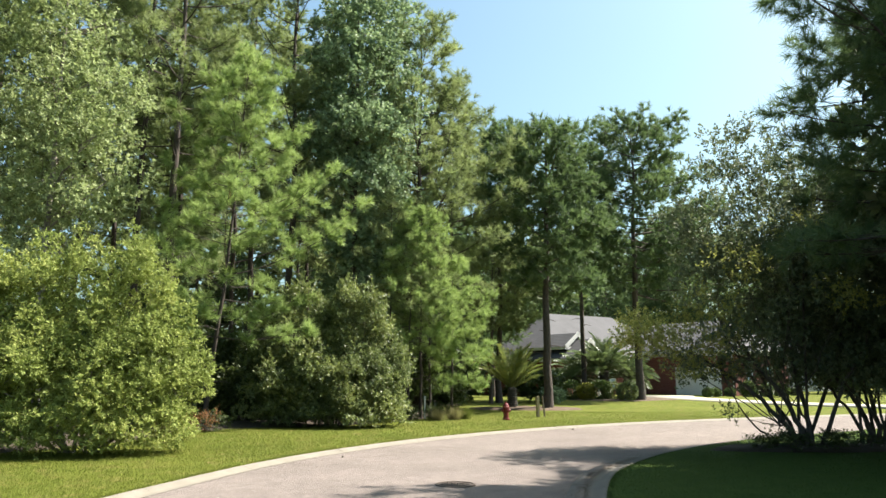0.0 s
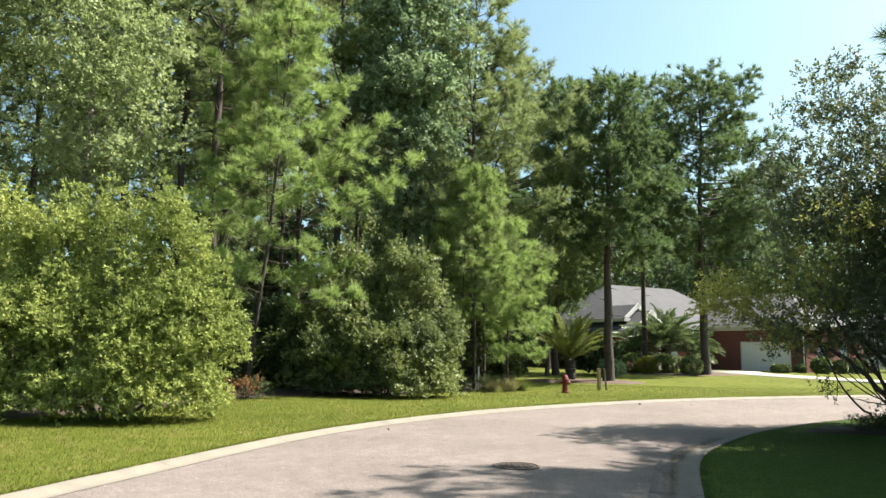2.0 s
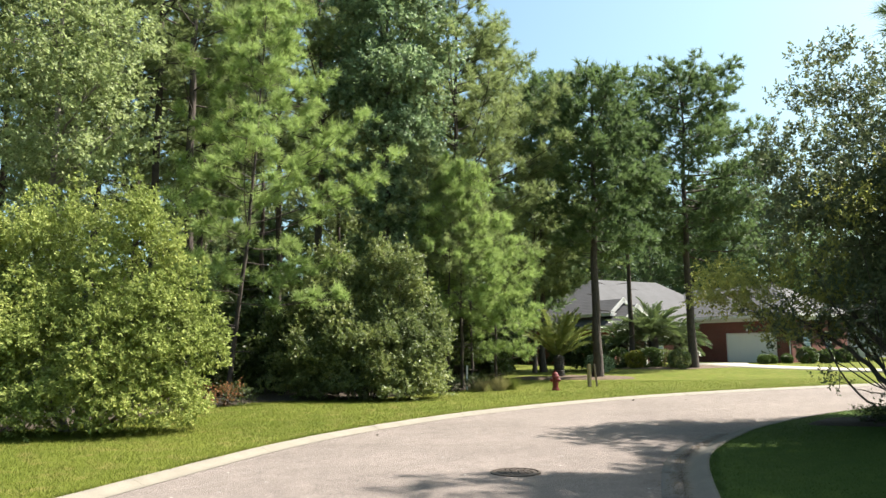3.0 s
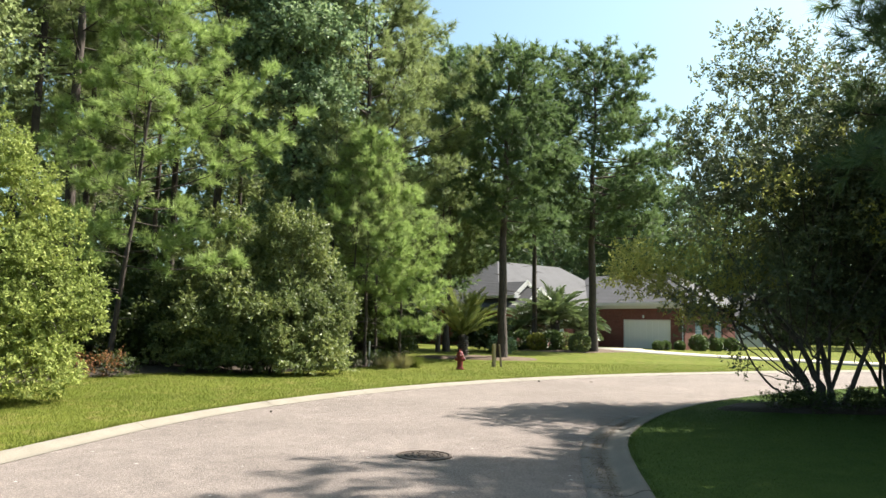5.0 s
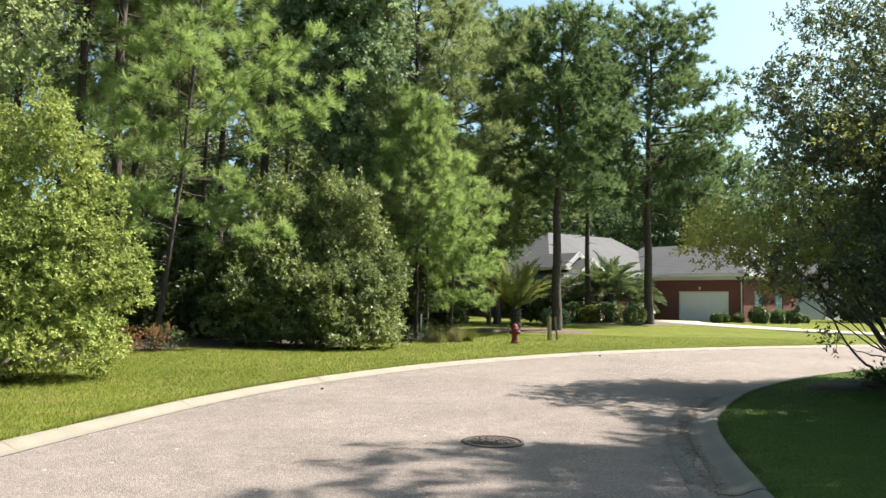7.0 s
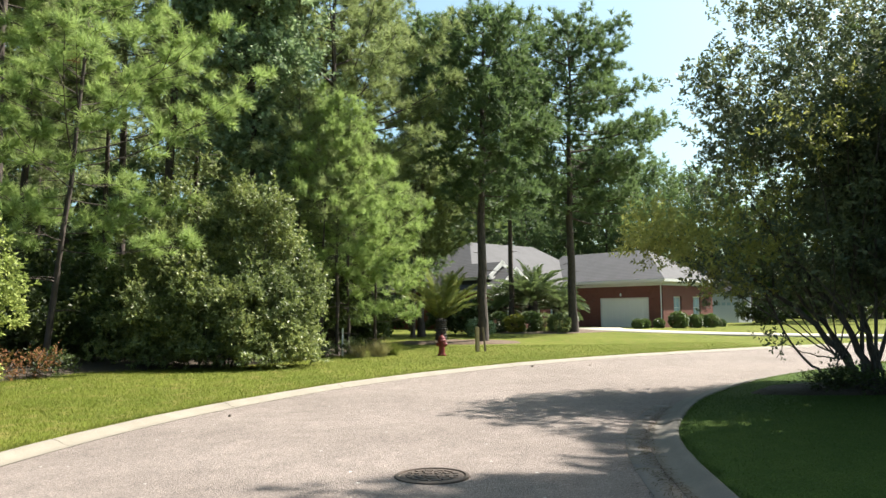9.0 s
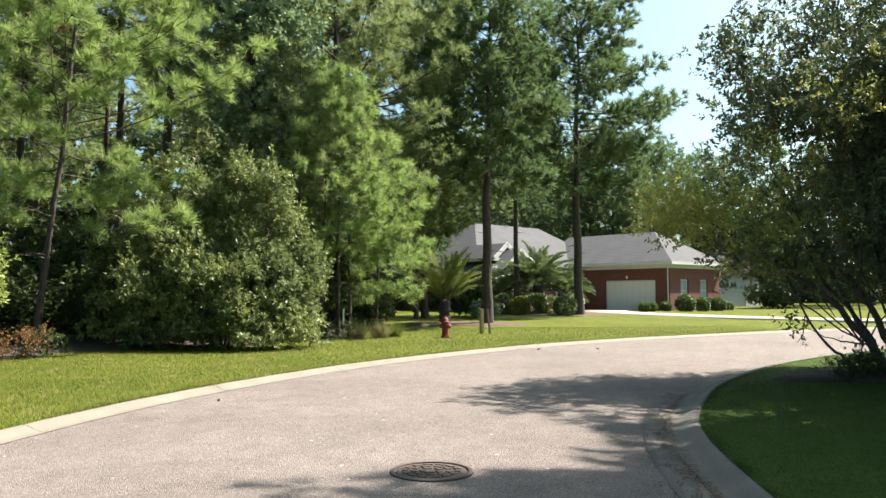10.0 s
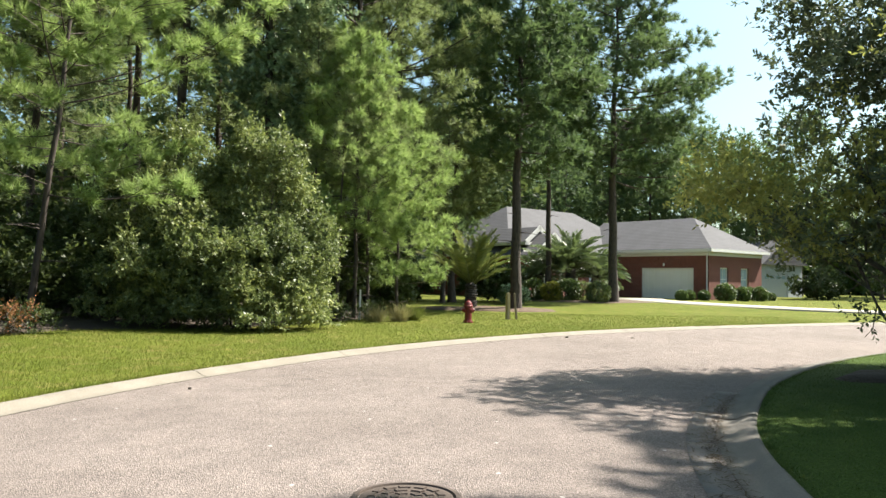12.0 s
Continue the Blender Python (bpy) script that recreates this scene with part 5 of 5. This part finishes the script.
# ---------------------------------------------------------------- brick house
house = tagged(new("brick_house"), "single-storey red brick house with grey shingle roof", "house")
house.matrix_world = pose(25.2, 60.9, 0.05, 0, 0, 35)


def wall_bm(length, height, t, openings=(), gap=0.0):
    """A wall along x from 0 to length, thickness t towards +y, with real openings (x0, x1, z0, z1)."""
    bm = bmesh.new()
    cuts = sorted({0.0, length, *[o[0] for o in openings], *[o[1] for o in openings]})
    for a, b in zip(cuts, cuts[1:]):
        over = [o for o in openings if o[0] <= a and o[1] >= b]
        if over:
            o = over[0]
            if o[2] > 0:
                add_box(bm, (a, 0, 0), (b, t, o[2]))
            add_box(bm, (a, 0, o[3]), (b, t, height))
        else:
            add_box(bm, (a, 0, 0), (b, t, height))
    bmesh.ops.remove_doubles(bm, verts=bm.verts[:], dist=0.0005)
    return bm


def wall(length, height, at, turn, openings=(), mat=None, t=0.3):
    ob = part("wall", wall_bm(length, height, t, openings), mat or BRICK, house)
    ob.matrix_local = pose(*at, 0, 0, turn)
    return ob


def house_window(x, y, z, w, h, turn):
    """A white sash window set in a wall; its outside faces local -y."""
    win = child(new("window"), house)
    win.matrix_local = pose(x, y, z, 0, 0, turn)
    bm = bmesh.new()
    for lo, hi in (((0, 0, 0), (0.09, 0.1, h)), ((w - 0.09, 0, 0), (w, 0.1, h)), ((0.09, 0, 0), (w - 0.09, 0.1, 0.09)), ((0.09, 0, h - 0.09), (w - 0.09, 0.1, h)),
                   ((0.09, 0.02, h / 2 - 0.03), (w - 0.09, 0.08, h / 2 + 0.03)), ((w / 2 - 0.015, 0.03, 0.09), (w / 2 + 0.015, 0.07, h - 0.09))):
        add_box(bm, lo, hi)
    part("window_frame", bm, WHITE, win)
    box("pane", (0.09, 0.045, 0.09), (w - 0.09, 0.06, h - 0.09), GLASS, win)
    box("window_sill", (-0.08, -0.08, -0.08), (w + 0.08, 0.12, 0.0), WHITE, win)
    box("keystone", (w / 2 - 0.09, -0.05, h + 0.01), (w / 2 + 0.09, 0.02, h + 0.27), WHITE, win)
    return win


EAVE, WING = 3.2, 3.75
# garage wing: side wall with the garage door faces the drive, gable-end wall faces the road
wall(9.2, WING, (0, 9.2, 0), -90, [(3.2, 7.9, 0.0, 2.5)])
wall(7.7, WING, (0.3, 0, 0), 0, [(1.3, 2.5, 0.75, 2.55), (4.4, 5.6, 0.75, 2.55)])
wall(13.7, WING, (8.0, 0.3, 0), 90)
house_window(1.6, 0.12, 0.75, 1.2, 1.8, 0)
house_window(4.7, 0.12, 0.75, 1.2, 1.8, 0)
# main body
wall(12.0, EAVE, (-12.0, 9.2, 0), 0, [(0.6, 1.9, 0.5, 2.5), (2.9, 4.5, 0.3, 2.6), (6.6, 8.0, 0.5, 2.5), (9.3, 10.7, 0.5, 2.5)])
wall(10.7, EAVE, (-11.7, 9.5, 0), 90)
wall(20.0, EAVE, (-12.0, 20.2, 0), 0)
for x, w in ((-11.4, 1.3), (-5.4, 1.4), (-2.7, 1.4)):
    house_window(x, 9.32, 0.5, w, 2.0, 0)
house_window(-9.1, 9.32, 0.3, 1.6, 2.3, 0)
box("foundation", (-11.9, 0.2, -0.3), (7.9, 20.0, 0.02), CONCRETE, house)


def garage_door(x, y0, y1, h):
    """Sectional door in the wall at x, facing local -x."""
    gd_ = child(new("garage_door"), house, "white panelled double garage door")
    rows_, cols_ = 4, 8
    bm = bmesh.new()
    add_box(bm, (x + 0.14, y0, 0), (x + 0.18, y1, h))
    part("door_leaf", bm, DOOR_WHITE, gd_)
    for r in range(rows_):
        for c in range(cols_):
            a = y0 + (y1 - y0) * (c + 0.1) / cols_
            b = y0 + (y1 - y0) * (c + 0.9) / cols_
            box("panel", (x + 0.125, a, h * (r + 0.14) / rows_), (x + 0.145, b, h * (r + 0.86) / rows_), DOOR_WHITE, gd_)
    bm = bmesh.new()
    add_box(bm, (x + 0.06, y0 - 0.001, 0), (x + 0.14, y0 + 0.1, h))
    add_box(bm, (x + 0.06, y1 - 0.1, 0), (x + 0.14, y1 + 0.001, h))
    add_box(bm, (x + 0.06, y0 + 0.1, h - 0.1), (x + 0.14, y1 - 0.1, h))
    part("door_frame", bm, WHITE, gd_)


garage_door(0, 1.3, 6.0, 2.5)
lamp = child(new("wall_lamp"), house, "small white wall lamp above the garage door")
lamp.matrix_local = pose(-0.06, 3.9, 2.62)
bm = bmesh.new()
add_lathe(bm, [(0.05, 0.0), (0.08, 0.06), (0.07, 0.2), (0.03, 0.26)], 10)
part("shade", bm, WHITE, lamp)
box("bracket", (0.0, -0.03, 0.1), (0.055, 0.03, 0.18), WHITE, lamp)


def roof(x0, x1, y0, y1, z, ridge_z, along, hip0, hip1, over=0.45, name="roof"):
    """A hipped or gabled roof over a rectangle, as a closed solid."""
    x0, x1, y0, y1 = x0 - over, x1 + over, y0 - over, y1 + over
    bm = bmesh.new()
    c = [bm.verts.new(p) for p in ((x0, y0, z), (x1, y0, z), (x1, y1, z), (x0, y1, z))]
    lowc = [bm.verts.new(v.co - Vector((0, 0, 0.2))) for v in c]
    if along == "x":
        ym = (y0 + y1) / 2
        r0, r1 = bm.verts.new((x0 + hip0, ym, ridge_z)), bm.verts.new((x1 - hip1, ym, ridge_z))
        fs = [(c[0], c[1], r1, r0), (c[2], c[3], r0, r1), (c[1], c[2], r1), (c[3], c[0], r0)]
    else:
        xm = (x0 + x1) / 2
        r0, r1 = bm.verts.new((xm, y0 + hip0, ridge_z)), bm.verts.new((xm, y1 - hip1, ridge_z))
        fs = [(c[1], c[2], r1, r0), (c[3], c[0], r0, r1), (c[0], c[1], r0), (c[2], c[3], r1)]
    for f in fs:
        bm.faces.new(f)
    for i in range(4):
        bm.faces.new((lowc[i], lowc[(i + 1) % 4], c[(i + 1) % 4], c[i]))
    bm.faces.new(lowc[::-1])
    ob = part(name, bm, SHINGLE, house)
    bm = bmesh.new()
    e = 0.04
    for lo, hi in (((x0 - e, y0 - e, z - 0.24), (x1 + e, y0 - 0.003, z - 0.015)), ((x0 - e, y1 + 0.003, z - 0.24), (x1 + e, y1 + e, z - 0.015)),
                   ((x0 - e, y0, z - 0.24), (x0 - 0.003, y1, z - 0.015)), ((x1 + 0.003, y0, z - 0.24), (x1 + e, y1, z - 0.015))):
        add_box(bm, lo, hi)
    part("fascia", bm, WHITE, ob)
    return ob


roof(-12, 6.8, 9.2, 20.2, EAVE + 0.2, 7.55, "x", 5.6, 5.6)
roof(0, 8, 0, 13.0, WING + 0.2, 6.7, "y", 4.2, 0.5)
# white frieze under the wing's eave, corner downspout
box("frieze", (-0.06, -0.06, WING - 0.32), (-0.004, 9.2, WING - 0.01), WHITE, house)
box("frieze", (-0.004, -0.06, WING - 0.32), (8.0, -0.004, WING - 0.01), WHITE, house)
tube = Tubes()
tube.add([(-0.09, 0.12, WING - 0.1), (-0.09, 0.12, 1.8), (-0.09, 0.12, 0.15), (-0.2, 0.12, 0.05)], [0.045] * 4, 8)
child(new("downspout", tube.mesh("downspout", WHITE)), house)

# entrance porch with its white-edged gable
roof(-12.6, -9.0, 6.2, 10.5, 3.15, 4.75, "y", 0.02, 0.02, 0.3, "porch_roof")
for sgn in (-1, 1):
    for y, s in ((5.86, 1.0), (7.3, 0.72)):
        bm = bmesh.new()
        L = math.hypot(2.1 * s, 1.6 * s)
        add_box(bm, (0, -0.06, -0.28), (L, 0.02, 0.03))
        ob = part("gable_board", bm, WHITE, house)
        ob.matrix_local = pose(-10.8, y, 4.78 if s == 1.0 else 5.35, 0, 0, 0) @ (pose(0, 0, 0, 0, 0, 0) if sgn > 0 else Matrix.Diagonal((-1, 1, 1, 1))) @ pose(0, 0, 0, 0, math.degrees(math.atan2(1.6, 2.1)), 0)
roof(-12.0, -9.6, 7.6, 11.5, 4.15, 5.3, "y", 0.02, 0.02, 0.3, "upper_gable_roof")
box("gable_wall", (-12.3, 6.3, 2.75), (-9.3, 6.5, 3.1), WHITE, house)
for x in (-12.3, -9.5):
    bm = bmesh.new()
    add_lathe(bm, [(0.17, 0.0), (0.17, 0.12), (0.12, 0.16), (0.105, 2.55), (0.15, 2.62), (0.16, 2.76)], 14, Matrix.Translation((x, 6.4, 0)))
    part("column", bm, WHITE, house)
box("porch_floor", (-12.6, 6.0, -0.2), (-9.0, 9.18, 0.12), CONCRETE, house)

# pale neighbouring garage
shed = tagged(new("neighbour_garage"), "pale grey sided garage beyond the brick house", "garage")
shed.matrix_world = pose(36.2, 74.0, 0.05, 0, 0, 30)
bm = wall_bm(7.0, 3.2, 0.25, [(0.5, 4.5, 0, 2.4)])
part("wall", bm, SIDING, shed)
box("wall", (0.0, 0.252, 0), (0.25, 7.0, 3.2), SIDING, shed)
box("wall", (6.75, 0.252, 0), (7.0, 7.0, 3.2), SIDING, shed)
gdoor = child(new("garage_door"), shed, "pale garage door with a row of small panes")
box("door_leaf", (0.502, 0.1, 0), (4.498, 0.15, 2.398), SIDING, gdoor)
for i in range(4):
    box("pane", (0.75 + i * 0.95, 0.085, 1.85), (1.4 + i * 0.95, 0.105, 2.15), GLASS, gdoor)
bm = bmesh.new()
pts6 = [bm.verts.new(p) for p in ((-0.4, -0.4, 3.2), (7.4, -0.4, 3.2), (7.4, 7.4, 3.2), (-0.4, 7.4, 3.2), (3.5, -0.4, 5.6), (3.5, 7.4, 5.6))]
for f in ((0, 1, 4), (2, 3, 5), (1, 2, 5, 4), (3, 0, 4, 5), (3, 2, 1, 0)):
    bm.faces.new([pts6[i] for i in f])
part("roof", bm, SHINGLE, shed)


# ---------------------------------------------------------------- litter on the road
def pine_cone(at, turn, s=1.0):
    """A small open cone: a tapered core ringed with scales."""
    bm = bmesh.new()
    m = pose(*at, 80, 0, turn)
    add_lathe(bm, [(0.006 * s, -0.045 * s), (0.018 * s, -0.03 * s), (0.02 * s, 0.0), (0.012 * s, 0.03 * s), (0.003 * s, 0.045 * s)], 8, m)
    for i in range(26):
        a, z = i * 2.399, (-0.035 + 0.07 * i / 26) * s
        r = 0.022 * s * (1 - 0.7 * i / 26) + 0.010 * s
        c, sn = math.cos(a), math.sin(a)
        quad = [(0.4 * r * c - 0.006 * s * sn, 0.4 * r * sn + 0.006 * s * c, z), (0.4 * r * c + 0.006 * s * sn, 0.4 * r * sn - 0.006 * s * c, z), (1.25 * r * c, 1.25 * r * sn, z + 0.012 * s)]
        bm.faces.new([bm.verts.new(m @ Vector(q)) for q in quad])
    return tagged(part("pine_cone", bm, DARK_BARK), "small brown pine cone lying on the asphalt", "pine cone")


pine_cone((4.6, 23.3, 0.03), 40, 1.0)
pine_cone((6.1, 23.0, 0.04), 110, 0.9)
pine_cone((-2.2, 14.6, 0.03), 10, 0.7)
